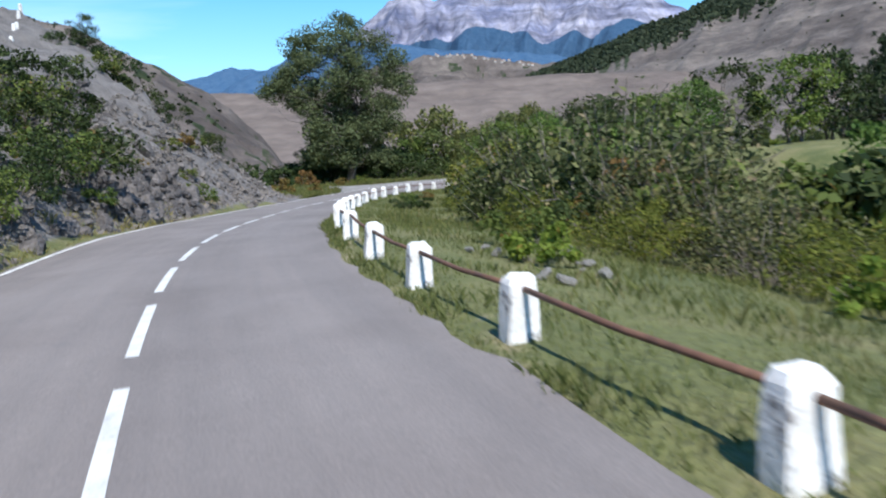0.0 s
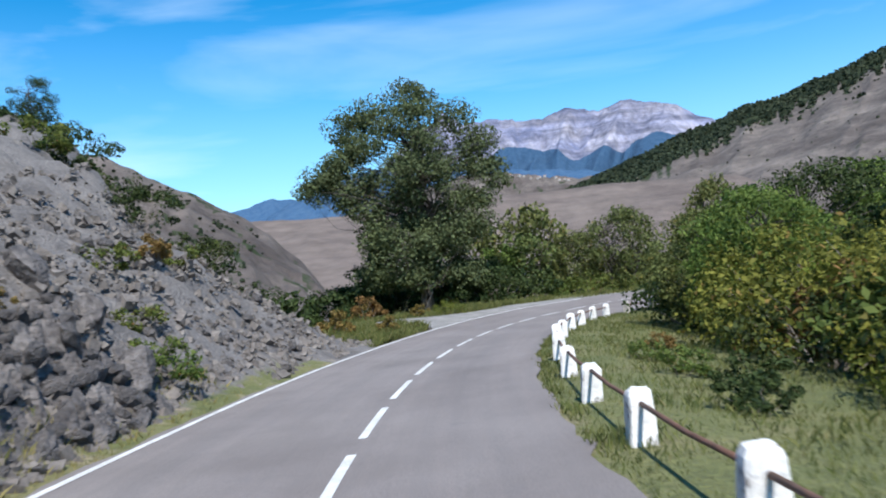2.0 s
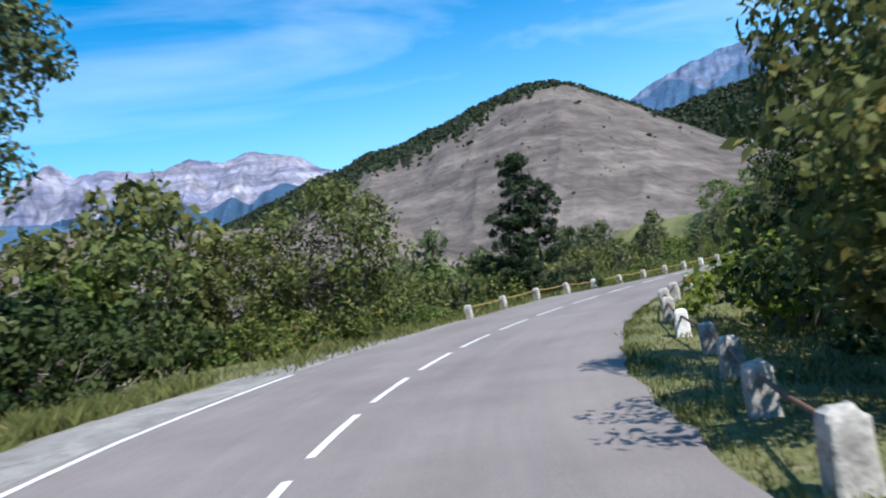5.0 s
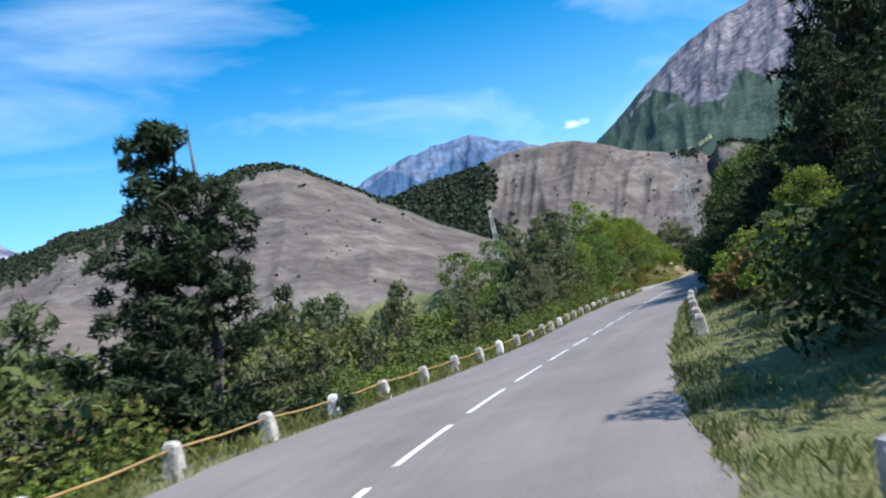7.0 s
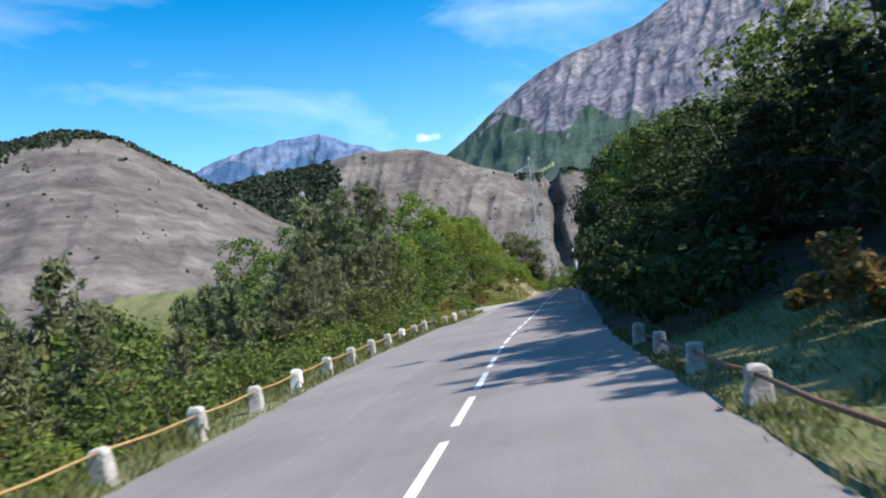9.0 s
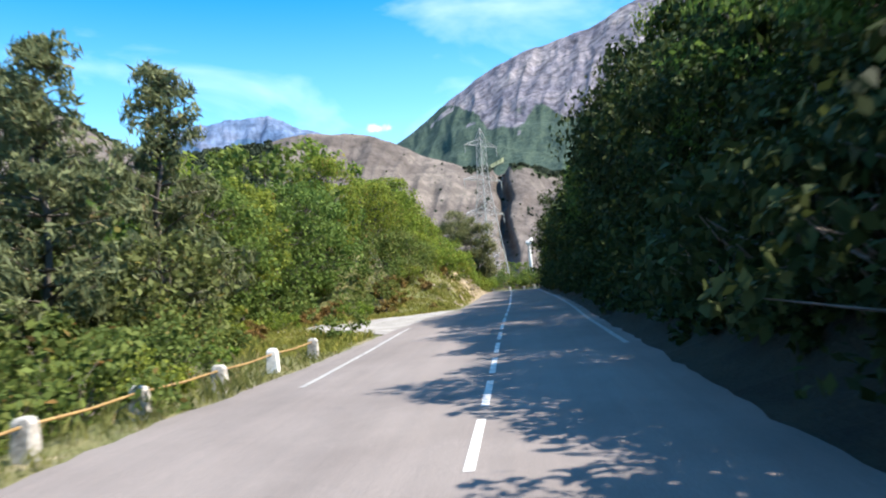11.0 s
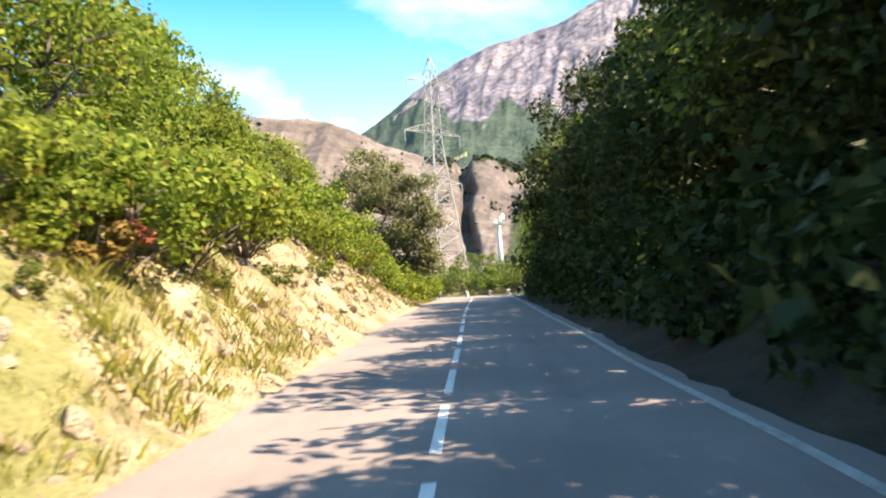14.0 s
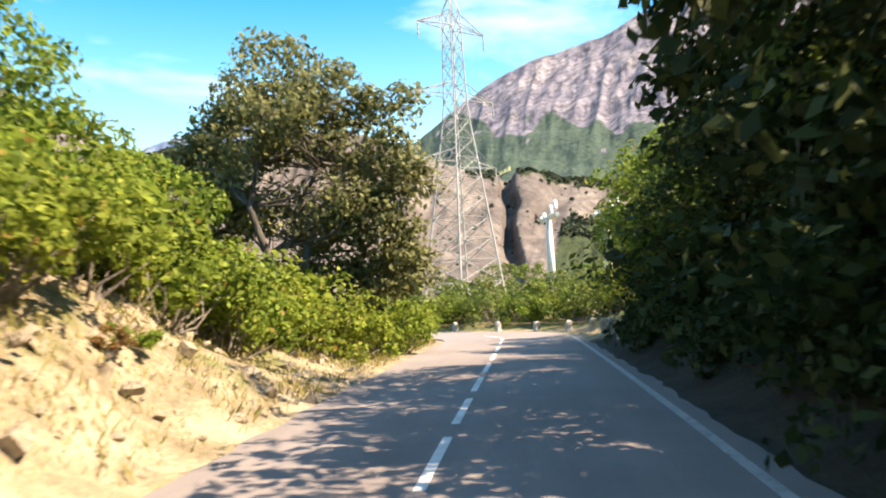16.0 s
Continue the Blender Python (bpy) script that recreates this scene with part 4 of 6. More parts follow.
OAK_LOBES = [(-2.4, 0, 7.6, 1.3), (-0.6, 0, 8.4, 1.3), (1.2, 0.3, 8.0, 1.3), (2.6, 0, 7.0, 1.2), (-3.0, 0.4, 6.0, 1.1), (-1.0, -0.6, 6.2, 1.4), (1.4, 0.4, 6.0, 1.3), (3.2, 0, 5.2, 1.1), (2.6, -0.4, 3.6, 1.1), (3.0, 0.2, 2.4, 1.0), (2.0, 0.3, 2.2, 1.0), (0.0, 1.5, 6.8, 1.6), (-0.2, -1.4, 7.0, 1.4), (-2.2, 0.6, 4.6, 1.1), (-1.2, 0, 4.4, 1.3), (0.6, 0.2, 4.2, 1.3), (-2.6, 0.2, 3.0, 1.1), (0.2, 0.5, 2.6, 1.3), (1.8, -0.2, 4.4, 1.1)]
old_oak = tagged(broadleaf("oak_tree", 91, 9.6, 4.3, 1.6, 25000, 0.096, M["leaf_khaki"], 0.2, 171, 3, 0.0, 0.15, 0.0, OAK_LOBES), "old spreading oak with dark limbs and thin leaves", "tree")
grow_at(old_oak, ahead(224.6, -6.0), 1.0)
old_oak.matrix_basis = Matrix.LocRotScale(old_oak.matrix_basis.translation, Euler((0, 0, -1.17)), (1.08, 1.08, 1.08))
for s, w, k, q in ((221, -10, bush_bright, 1.3), (228, -9, bush, 1.2), (230, -12, ash, 0.6)):
    grow_at(k, ahead(s, w), q)
for k in range(26):
    grow_at((bush_bright, bush, bush_bright)[k % 3], bend(0.12 + 1.4 * k / 25, 18.6 + rnd.uniform(0, 4)), rnd.uniform(0.8, 1.25))
for k in range(14):
    grow_at((oak, bush_dark, oak)[k % 3], ahead(262 + rnd.uniform(0, 25), -6 + 34 * k / 13), rnd.uniform(0.35, 0.6), far=True)
state = rnd.get_state()
for k, s, w, q in ((maple, 221.5, -9.6, 0.72), (bush_bright, 222.5, -7.6, 1.2), (bush_bright, 221.0, -8.6, 1.0)):
    grow_at(k, ahead(s, w), q)
rnd.set_state(state)
# the shaded wood on the right: its shade reaches over the road by an amount that changes along the way
def wood_scale(s, w, height):
    tip = float(np.interp(s, [106, 116, 128, 134, 140, 142.4, 143, 145, 146, 152, 160, 168, 180, 190, 210, 218, 226], [3.2, 2.0, 1.2, 0.6, -0.7, -0.5, 1.5, 1.5, -1.2, -2.2, -4.2, -3.0, -1.4, -2.2, -1.8, -0.8, 1.6]))
    rise = place(s, w).z - float(road_z(s, 0.0))
    return max(0.35, ((w - 0.8 - tip) / 0.84 - rise) / height)


HEIGHTS = {dense: 9.0, oak: 8.0, pine_dark: 10.0}
for k in range(46):
    s = 112 + 114 * (k + rnd.uniform(0, 1)) / 46
    kind, w = (dense, dense, oak, dense)[rnd.randint(4)] if s > 121 else pine_dark, rnd.uniform(6.4, 8.2) - (1.3 if s > 204 else 0.0)
    top = wood_scale(s, w, HEIGHTS[kind]) * rnd.uniform(0.82, 1.08)
    wide = min(max(top, 0.62), 0.85)
    if 153.0 < s < 155.8 or (158 < s < 165 and k % 4 == 0):
        continue
    if 142.6 < s < 145.0:
        rnd.uniform(0, 6.28)
        continue
    grow(kind, s, w, wide, top / wide, far=kind is not oak)
for k in range(34):
    s = 106 + 124 * (k + rnd.uniform(0, 1)) / 34
    kind, w = (dense, pine_dark, oak)[rnd.randint(3)], rnd.uniform(10.5, 15)
    top = wood_scale(s, w, HEIGHTS[kind]) * rnd.uniform(0.55, 0.78) * (0.72 if s < 128 else 1.0) * (0.62 if 148 < s < 178 else 1.0)
    wide = min(max(top, 0.7), 1.1)
    grow(kind, s, w, wide, top / wide, far=True)


def undergrowth(name, seed, count, s0, s1, w0, w1, size, leaves, leaf, material, label):
    """Low tangled growth that nobody could count, in one sheet of clumps."""
    g = np.random.RandomState(seed)
    centres, radii = [], []
    for k in range(count):
        s, w = s0 + (s1 - s0) * (k + g.uniform(0, 1)) / count, g.uniform(w0, w1)
        p, q = place(s, w), size * g.uniform(0.5, 1.3)
        for c in range(4):
            centres.append((p.x + g.normal() * 0.5 * q, p.y + g.normal() * 0.5 * q, p.z + q * g.uniform(0.1, 0.9)))
            radii.append((0.55 * q, 0.55 * q, 0.4 * q))
    return tagged(new(name, cloud_mesh(name, leaf_cloud(g, np.array(centres), np.array(radii), leaves, leaf), material)), label, "undergrowth", kind="stuff")


# Dark growth added over the right bank to deepen its shade.
undergrowth("undergrowth", 51, 150, 115, 226, 4.4, 6.2, 1.5, 38000, 0.13, M["leaf_dark"], "dark tangled undergrowth added to darken the shaded bank")
undergrowth("undergrowth", 53, 70, 150, 184, -15.0, -9.8, 1.3, 20000, 0.11, M["leaf_bush"], "leafy green undergrowth below the trees")
# Lower growth, likewise added to darken the bank's foot.
undergrowth("undergrowth", 52, 170, 117, 226, 3.75, 4.6, 0.7, 18000, 0.1, M["leaf_dark"], "low dark plants added to darken the shaded bank's foot")
grow(dense, 214.0, 7.0, 0.92, 1.2)
for s, w, k, q in ((76, 10.5, ash, 0.6), (80, 12, oak, 0.8), (84, 13.5, dense, 0.85), (95.5, 6.8, ash, 0.3), (96.6, 5.7, bush_bright, 0.5), (98.6, 6.2, bush_bright, 0.75), (99.3, 4.9, bush_bright, 0.55), (99.5, 6.4, bush_rust, 0.8), (103.4, 4.7, bush_red, 0.55), (104.8, 5.0, bush_red, 0.72), (106.5, 5.4, bush_rust, 0.9), (101.5, 7.2, bush, 0.9), (108, 5.6, bush_bright, 0.7), (111, 5.4, bush_rust, 0.8), (83.0, 8.0, dense, 0.55), (100, 12.4, pine_dark, 0.85), (107.3, 9.4, pine_dark, 0.78), (111, 12, pine_dark, 1.3), (105, 13.0, pine_dark, 1.0), (108.5, 10, pine_dark, 0.85), (95, 15, dense, 0.9), (89, 16, oak, 0.95), (72, 13, oak, 0.9)):
    grow(k, s, w, q)


# ---------- grass ----------
def grass(name, seed, count, s0, s1, w_of, tall, material, label):
    g = np.random.RandomState(seed)
    s = g.uniform(s0, s1, count)
    w = w_of(s, g.uniform(0, 1, count))
    p = on_road(s, w)
    x, y = p[:, 0] + g.normal(size=count) * 0.05, p[:, 1] + g.normal(size=count) * 0.05
    z = ground_z(x, y)
    h = tall * g.uniform(0.4, 1.25, count) * (0.65 + 0.5 * wave(x, y, seed, 2.2)).clip(0.25, 1.4)
    a = g.uniform(0, 6.283, count)
    dx, dy = np.cos(a) * 0.006 * (1 + h), np.sin(a) * 0.006 * (1 + h)
    lx, ly = g.normal(size=count) * 0.33 * h, g.normal(size=count) * 0.33 * h
    b = np.stack([x, y, z - 0.02], 1)
    q = np.stack([dx, dy, 0 * h], 1)
    m = b + np.stack([lx * 0.35, ly * 0.35, h * 0.6], 1)
    t = b + np.stack([lx, ly, h], 1)
    corners = np.stack([b - q, b + q, m + q * 0.7, t], 1).reshape(-1, 3)
    return tagged(new(name, cloud_mesh(name, corners, material)), label, "grass", kind="stuff")


grass("verge_grass", 1, 70000, -14, 76, lambda s, u: edge_right(s) + 0.05 + 5.5 * u ** 1.8, 0.13, M["grass"], "uncut green and straw grass along the road's edge")
grass("verge_grass", 2, 22000, 76, 120, lambda s, u: edge_right(s) + 0.05 + 3.5 * u ** 1.6, 0.17, M["grass"], "uncut green and straw grass along the road's edge")
grass("meadow_grass", 3, 50000, -10, 76, lambda s, u: edge_right(s) + 1.5 + 9 * u, 0.2, M["grass"], "tall rough meadow grass under the bushes")
grass("verge_grass", 4, 20000, 44, 66, lambda s, u: -np.maximum(edge_left(s), np.interp(s, [49.6, 51, 52.6, 53.6, 54.7, 55.6, 56.6, 59, 61, 64], [3.4, 4.2, 5.6, 8.0, 9.2, 8.6, 5.7, 5.0, 5.2, 5.0])) - 0.1 - 5 * u ** 1.5, 0.35, M["grass"], "green grass between the shale slope and the lay-by")
grass("verge_grass", 5, 18000, 66, 150, lambda s, u: -edge_left(s) - 0.05 - 3.2 * u ** 1.4, 0.35, M["grass"], "rough grass along the valley side of the road")
grass("dry_grass", 6, 40000, 150, 190, lambda s, u: -np.interp(s, [145, 150, 155.2, 156.4, 157.6, 159, 160.5, 163.5, 166.5, 169.5, 173], [4.5, 4.4, 4.2, 5.1, 6.7, 8.7, 9.7, 8.3, 6.1, 3.2, 2.7]) - 0.1 - 4.0 * u, 0.3, M["hay_grass"], "yellowing grass beside the gravel pull-out")
grass("dry_grass", 7, 42000, 172, 236, lambda s, u: -edge_left(s) - 0.3 - 4.5 * u, 0.2, M["dry_grass"], "thin dry grass on the sandy bank")
grass("verge_grass", 8, 9000, -14, 34, lambda s, u: -edge_left(s) - 0.15 - 1.2 * u, 0.22, M["dry_grass"], "thin dry grass at the foot of the shale slope")


# ---------- posts and rails ----------
def post_mesh(name, seed, width, depth, height, material):
    """A squat tapering stone with chamfered corners and a hipped top."""
    g = np.random.RandomState(seed)
    rings = []
    for z, k, c in ((-0.25, 1.1, 0.14), (0.05, 1.06, 0.16), (height * 0.5, 1.0, 0.18), (height * 0.86, 0.95, 0.22), (height * 0.95, 0.8, 0.3), (height, 0.5, 0.36)):
        hw, hd = width / 2 * k, depth / 2 * k
        cw, cd = hw * c, hd * c
        ring = [(hw - cw, -hd), (hw, -hd + cd), (hw, hd - cd), (hw - cw, hd), (-hw + cw, hd), (-hw, hd - cd), (-hw, -hd + cd), (-hw + cw, -hd)]
        rings.append([(x + g.normal() * 0.006, y + g.normal() * 0.006, z + g.normal() * 0.006) for x, y in ring])
    v = [p for r in rings for p in r]
    f = [(8 * k + a, 8 * k + (a + 1) % 8, 8 * k + 8 + (a + 1) % 8, 8 * k + 8 + a) for k in range(len(rings) - 1) for a in range(8)]
    f.append(tuple(8 * (len(rings) - 1) + a for a in range(8)))
    return mesh_from(name, v, f, material)


def row_of_posts(places, meshes, rail_material, label, group, rail_up, rail_r, rail_label, skip=()):
    prev = None
    for k, (s, w) in enumerate(places):
        if s in skip:
            prev = None
            continue
        p = on_road(s, w)
        z = float(ground_z(p[0], p[1])[0])
        h = float(np.interp(s, S, HD))
        g = np.random.RandomState(int(abs(s) * 10) + 7)
        ob = tagged(new("guard_stone", meshes[k % len(meshes)]), label, "guard stone", group)
        ob.matrix_basis = Matrix.LocRotScale((p[0], p[1], z - 0.02), Euler((g.normal() * 0.03, g.normal() * 0.03, h + g.normal() * 0.06)), (1, 1, g.uniform(0.93, 1.07)))
        here = Vector((p[0], p[1], z + rail_up + g.normal() * 0.015))
        if prev is not None:
            sag = (prev + here) / 2 - Vector((0, 0, 0.03))
            v, f = [], []
            tube(v, f, [tuple(prev), tuple(prev.lerp(sag, 0.55)), tuple(sag), tuple(here.lerp(sag, 0.55)), tuple(here)], [rail_r] * 5, 8)
            tagged(new("guard_rail", mesh_from("guard_rail", v, f, rail_material, True)), rail_label, "guard rail", group + " rails")
        prev = here


white = [post_mesh("guard_stone", k, 0.255, 0.21, 0.54, M["white_stone"]) for k in range(4)]
grey = [post_mesh("guard_stone", k + 10, 0.265, 0.21, 0.55, M["grey_stone"]) for k in range(4)]

low_grey = [post_mesh("guard_stone", k + 20, 0.22, 0.17, 0.42, M["grey_stone"]) for k in range(4)]


def right_w(s):
    return float(np.interp(s, [-20, 5, 30, 38, 45, 52, 54.7, 57.2, 60.4, 63.3, 67, 72, 84, 90, 100, 107, 116], [2.9, 2.85, 2.9, 3.0, 3.35, 3.6, 3.95, 4.4, 4.9, 5.1, 4.8, 4.4, 3.9, 3.6, 3.15, 2.95, 3.0]))


def left_w(s):
    return -float(np.interp(s, [77, 84, 90, 110, 130, 140, 150], [2.95 + 0.75, 3.3 + 0.75, 4.35, 4.45, 5.0, 5.3, 4.8]))


row_of_posts([(4.97 + 2.9 * k, right_w(4.97 + 2.9 * k)) for k in range(-6, 17)], white, M["rust"], "whitewashed guard stone with flaking paint at the road's edge", "white guard stones", 0.4, 0.024, "rusty iron rail between two guard stones")
row_of_posts([(54.3 + 2.9 * k, right_w(54.3 + 2.9 * k)) for k in range(0, 9)], grey + white[:1], M["rust"], "weathered guard stone with flaking whitewash under the trees", "weathered guard stones", 0.4, 0.024, "rusty iron rail between two guard stones")
row_of_posts([(89.9 + 2.85 * k, right_w(89.9 + 2.85 * k)) for k in range(0, 10)], low_grey, M["rust"], "short weathered guard stone sunk in the verge", "short guard stones", 0.27, 0.024, "rusty iron rail between two guard stones")
row_of_posts([(77.4 + 2.87 * k, left_w(77.4 + 2.87 * k)) for k in range(0, 26)], grey + white[1:2], M["ochre_rail"], "pale guard stone above the valley side", "valley guard stones", 0.42, 0.022, "thin ochre rail along the valley side")
row_of_posts([(226 + 2.6 * k, 3.9) for k in range(0, 14)], grey, M["ochre_rail"], "small pale guard stone on the outside of the bend", "bend guard stones", 0.42, 0.022, "thin rail on the outside of the bend")


# ---------- rocks ----------
def boulder(name, seed, size, detail=2):
    g = np.random.RandomState(seed)
    bm = bmesh.new()
    bmesh.ops.create_icosphere(bm, subdivisions=detail, radius=1.0)
    cuts = g.normal(size=(9, 3))
    cuts /= np.linalg.norm(cuts, axis=1)[:, None]
    reach = g.uniform(0.45, 0.85, 9)
    for q in bm.verts:
        c = np.array(q.co)
        for n, r in zip(cuts, reach):
            over = c @ n - r
            if over > 0:
                c = c - n * over
        q.co = Vector(c * [1.2, 0.9, 0.75]) * size
    me = bpy.data.meshes.new(name)
    bm.to_mesh(me)
    bm.free()
    me.materials.append(M["rock"])
    return me


def rock_face(s0, s1, d0, d1, seed, blocks, label):
    """Broken shale cropping out of the slope, in angular blocks."""
    g = np.random.RandomState(seed)
    ns, nd = int((s1 - s0) / 0.13), int((d1 - d0) / 0.13)
    s, d = np.meshgrid(np.linspace(s0, s1, ns), np.linspace(d0, d1, nd))
    cs, cd = g.uniform(s0, s1, 420), g.uniform(d0, d1, 420)
    tilt, lift = g.normal(size=(420, 2)) * 0.5, g.uniform(0, 0.8, 420) ** 1.6
    best = np.argmin((s[..., None] * 1.0 - cs) ** 2 + (d[..., None] * 0.7 - cd * 0.7) ** 2, axis=-1)
    h = lift[best] + tilt[best, 0] * (s - cs[best]) + tilt[best, 1] * (d - cd[best])
    fade = sstep(0, 1.2, s - s0) * sstep(0, 1.6, s1 - s) * sstep(0, 0.5, d - d0) * sstep(0, 1.4, d1 - d)
    p = on_road(s, -edge_left(s) - d)
    z = ground_z(p[..., 0].ravel(), p[..., 1].ravel()).reshape(s.shape)
    p[..., 2] = z - 0.12 + fade * np.clip(h, -0.15, 1.1)
    root = tagged(new("rock_outcrop"), label, "rock")
    part_mesh("rock_base", mesh_from("rock_base", p.reshape(-1, 3).tolist(), grid_faces(nd, ns), M["rock"]), root)
    for k in range(blocks):
        i, j = g.randint(2, nd - 6), g.randint(3, ns - 6)
        ob = part_mesh("rock_block", chips[k % len(chips)], root)
        q = g.uniform(0.08, 0.36)
        ob.matrix_basis = Matrix.LocRotScale(tuple(p[i, j] + np.array([0, 0, 0.02])), Euler((g.uniform(-0.6, 0.6), g.uniform(-0.9, 0.3), g.uniform(0, 6.28))), (q, q * g.uniform(0.6, 1.1), q * g.uniform(0.6, 1.3)))
    return root


chips = [boulder("rock_block", 140 + k, 1.0, 1) for k in range(8)]
rock_face(21.5, 32.0, 0.45, 3.4, 3, 280, "broken blue-grey shale cropping out beside the road")
rock_face(-8.0, 6.0, 0.6, 3.6, 4, 50, "broken grey shale half hidden by bushes")
rock_face(24.0, 36.0, 5.6, 8.4, 6, 80, "grey shale ledge high on the slope")
stones = [boulder("rock", 100 + k, 0.5) for k in range(6)]
sandy_stones = [boulder("rock", 120 + k, 0.5) for k in range(6)]
for me in sandy_stones:
    me.materials[0] = M["sandstone"]
for k in range(330):
    if k < 60:
        s, d = rnd.uniform(14, 32), abs(rnd.normal()) * 1.3 + 0.4
        q = rnd.uniform(0.35, 1.15)
    elif k < 235:
        s, d = rnd.uniform(22, 43), rnd.uniform(0.5, 6)
        q = rnd.uniform(0.1, 0.4)
    else:
        s, d = rnd.uniform(172, 214), rnd.uniform(0.3, 2.4)
        q = rnd.uniform(0.1, 0.42)
    p = place(s, -float(edge_left(s)) - d)
    sandy = k >= 235
    ob = tagged(new("rock", (sandy_stones if sandy else stones)[k % 6]), "pale sandstone rock in the bank" if sandy else "angular grey shale rock on the slope", "rock", "bank rocks" if sandy else "slope rocks")
    ob.matrix_basis = Matrix.LocRotScale((p.x, p.y, p.z + 0.02), Euler((rnd.uniform(-0.5, 0.5), rnd.uniform(-0.9, 0.1), rnd.uniform(0, 6.28))), (q, q * rnd.uniform(0.7, 1.2), q * rnd.uniform(0.7, 1.3)))


def scree(name, seed, count, s0, s1, d0, d1, label, material):
    """Loose angular rubble, too much of it to count."""
    g = np.random.RandomState(seed)
    s, d = g.uniform(s0, s1, count), d0 + (d1 - d0) * g.uniform(0, 1, count) ** 1.2
    p = on_road(s, -edge_left(s) - d)
    p[:, 2] = ground_z(p[:, 0], p[:, 1])
    cube = np.array([(x, y, z) for x in (-1, 1) for y in (-1, 1) for z in (-1, 1)], float)
    size = 0.03 + 0.1 * g.uniform(0, 1, count) ** 4
    turn = g.normal(size=(count, 3, 3))
    v = np.einsum("nij,kj->nki", np.linalg.qr(turn)[0] * g.uniform(0.5, 1.2, (count, 1, 3)), cube)
    v = p[:, None] + v * size[:, None, None] * g.uniform(0.6, 1.1, (count, 8, 1))
    f = np.array([(0, 1, 3, 2), (4, 6, 7, 5), (0, 4, 5, 1), (2, 3, 7, 6), (0, 2, 6, 4), (1, 5, 7, 3)])
    faces = (np.arange(count)[:, None, None] * 8 + f[None]).reshape(-1, 4)
    return tagged(new(name, mesh_from(name, v.reshape(-1, 3).tolist(), faces.tolist(), material)), label, "rubble", kind="stuff")


M["scree"] = mix_material("shale_rubble", [(0.078, 0.068, 0.063), (0.145, 0.127, 0.114), (0.235, 0.208, 0.185)], 2.5, 0.95, 0.4, 14.0, bump_dist=0.03)
scree("scree", 61, 8000, 26, 46, 0.4, 7.5, "loose shale rubble lying on the slope", M["scree"])
scree("scree", 62, 1800, 10, 27, 0.3, 4.0, "loose shale rubble at the foot of the outcrop", M["scree"])
scree("scree", 63, 900, 176, 220, 0.2, 3.2, "small stones washed out of the sandy bank", M["sandstone"])


# ---------- hills and mountains ----------
SIDES = {}


def massif(name, eye, az, el, dist, depth, foot, material, label, rough, seed, gullies=0.0, cols=220, rows=46, cleft=None, flutes=0.0, cover=None):
    """A mountain side whose crest runs through bearings and heights as seen from the valley; gullies and flutes run down its face, and woods cover part of it."""
    g = np.random.RandomState(seed)
    a = np.linspace(az[0], az[-1], cols)
    order = np.argsort(az)
    top = np.interp(a, np.array(az)[order], np.array(el)[order])
    for _ in range(3):
        top[1:-1] = (top[:-2] + 2 * top[1:-1] + top[2:]) / 4
    jag = sum(np.interp(a, np.linspace(min(az), max(az), n), g.normal(size=n)) * q for n, q in ((24, 0.12), (60, 0.07), (140, 0.05)))
    crest = np.tan(np.radians(top + jag * rough)) * dist
    t = np.concatenate([np.linspace(0, 1, rows), np.linspace(1, 1.9, 8)[1:]])
    A, T = np.meshgrid(a, t)
    H = np.where(T <= 1, foot + (crest[None] - foot) * (0.5 * T + 0.5 * T ** 1.4), crest[None] - (crest[None] - foot) * (T - 1) * 0.9)
    R = dist + (T - 1) * depth
    u = np.radians(A) * dist
    face = np.clip(4 * T * np.clip(1.1 - T, 0, 1), 0, 1)
    for n, q in ((0.11, 1.0), (0.045, 0.6), (0.018, 0.4), (0.008, 0.25)):
        lean = u + 0.35 * H
        r = abs(wave(lean, H * 0.25 + seed * 10, seed + int(1 / n), n * dist))
        R = R + (r - 0.5) * gullies * q * n * dist * 0.16 * face
        H = H + wave(u + 31, R, seed + 5 + int(1 / n), n * dist) * gullies * q * n * dist * 0.035 * face
    if flutes:
        for n, q in ((0.05, 1.0), (0.022, 0.7), (0.011, 0.4)):
            r = abs(wave(u + 0.22 * H, H * 0.3 + seed * 7, seed + 40 + int(1 / n), n * dist))
            R = R + (r - 0.45) * flutes * q * n * dist * 0.5 * sstep(0.3, 0.7, T) * np.clip((1.06 - T) * 8, 0, 1) * (0.5 + 0.5 * sstep(-0.6, 0.8, wave(u, H, seed + 60, 0.09 * dist)))
    if cleft:
        middle, half, back = cleft
        slot = np.exp(-((A + 0.25 * wave(u, H, 91, 60.0) - middle) / half) ** 4)
        R = R + slot * back * (T <= 1.0) * sstep(0.15, 0.35, T)
    yaw = np.radians(A)
    v = np.stack([eye[0] - np.sin(yaw) * R, eye[1] + np.cos(yaw) * R, H + eye[2]], -1)
    C = np.clip(cover(A, T, H, u), 0, 1) if cover else np.zeros_like(A)
    SIDES[name] = (a, t, v, C)
    me = mesh_from(name, v.reshape(-1, 3).tolist(), grid_faces(len(t), cols), material, True)
    layer = me.color_attributes.new("cover", "FLOAT_COLOR", "POINT")
    layer.data.foreach_set("color", np.repeat(C.reshape(-1, 1), 4, 1).astype(np.float32).ravel())
    return tagged(new(name, me), label, "mountain", kind="structure")


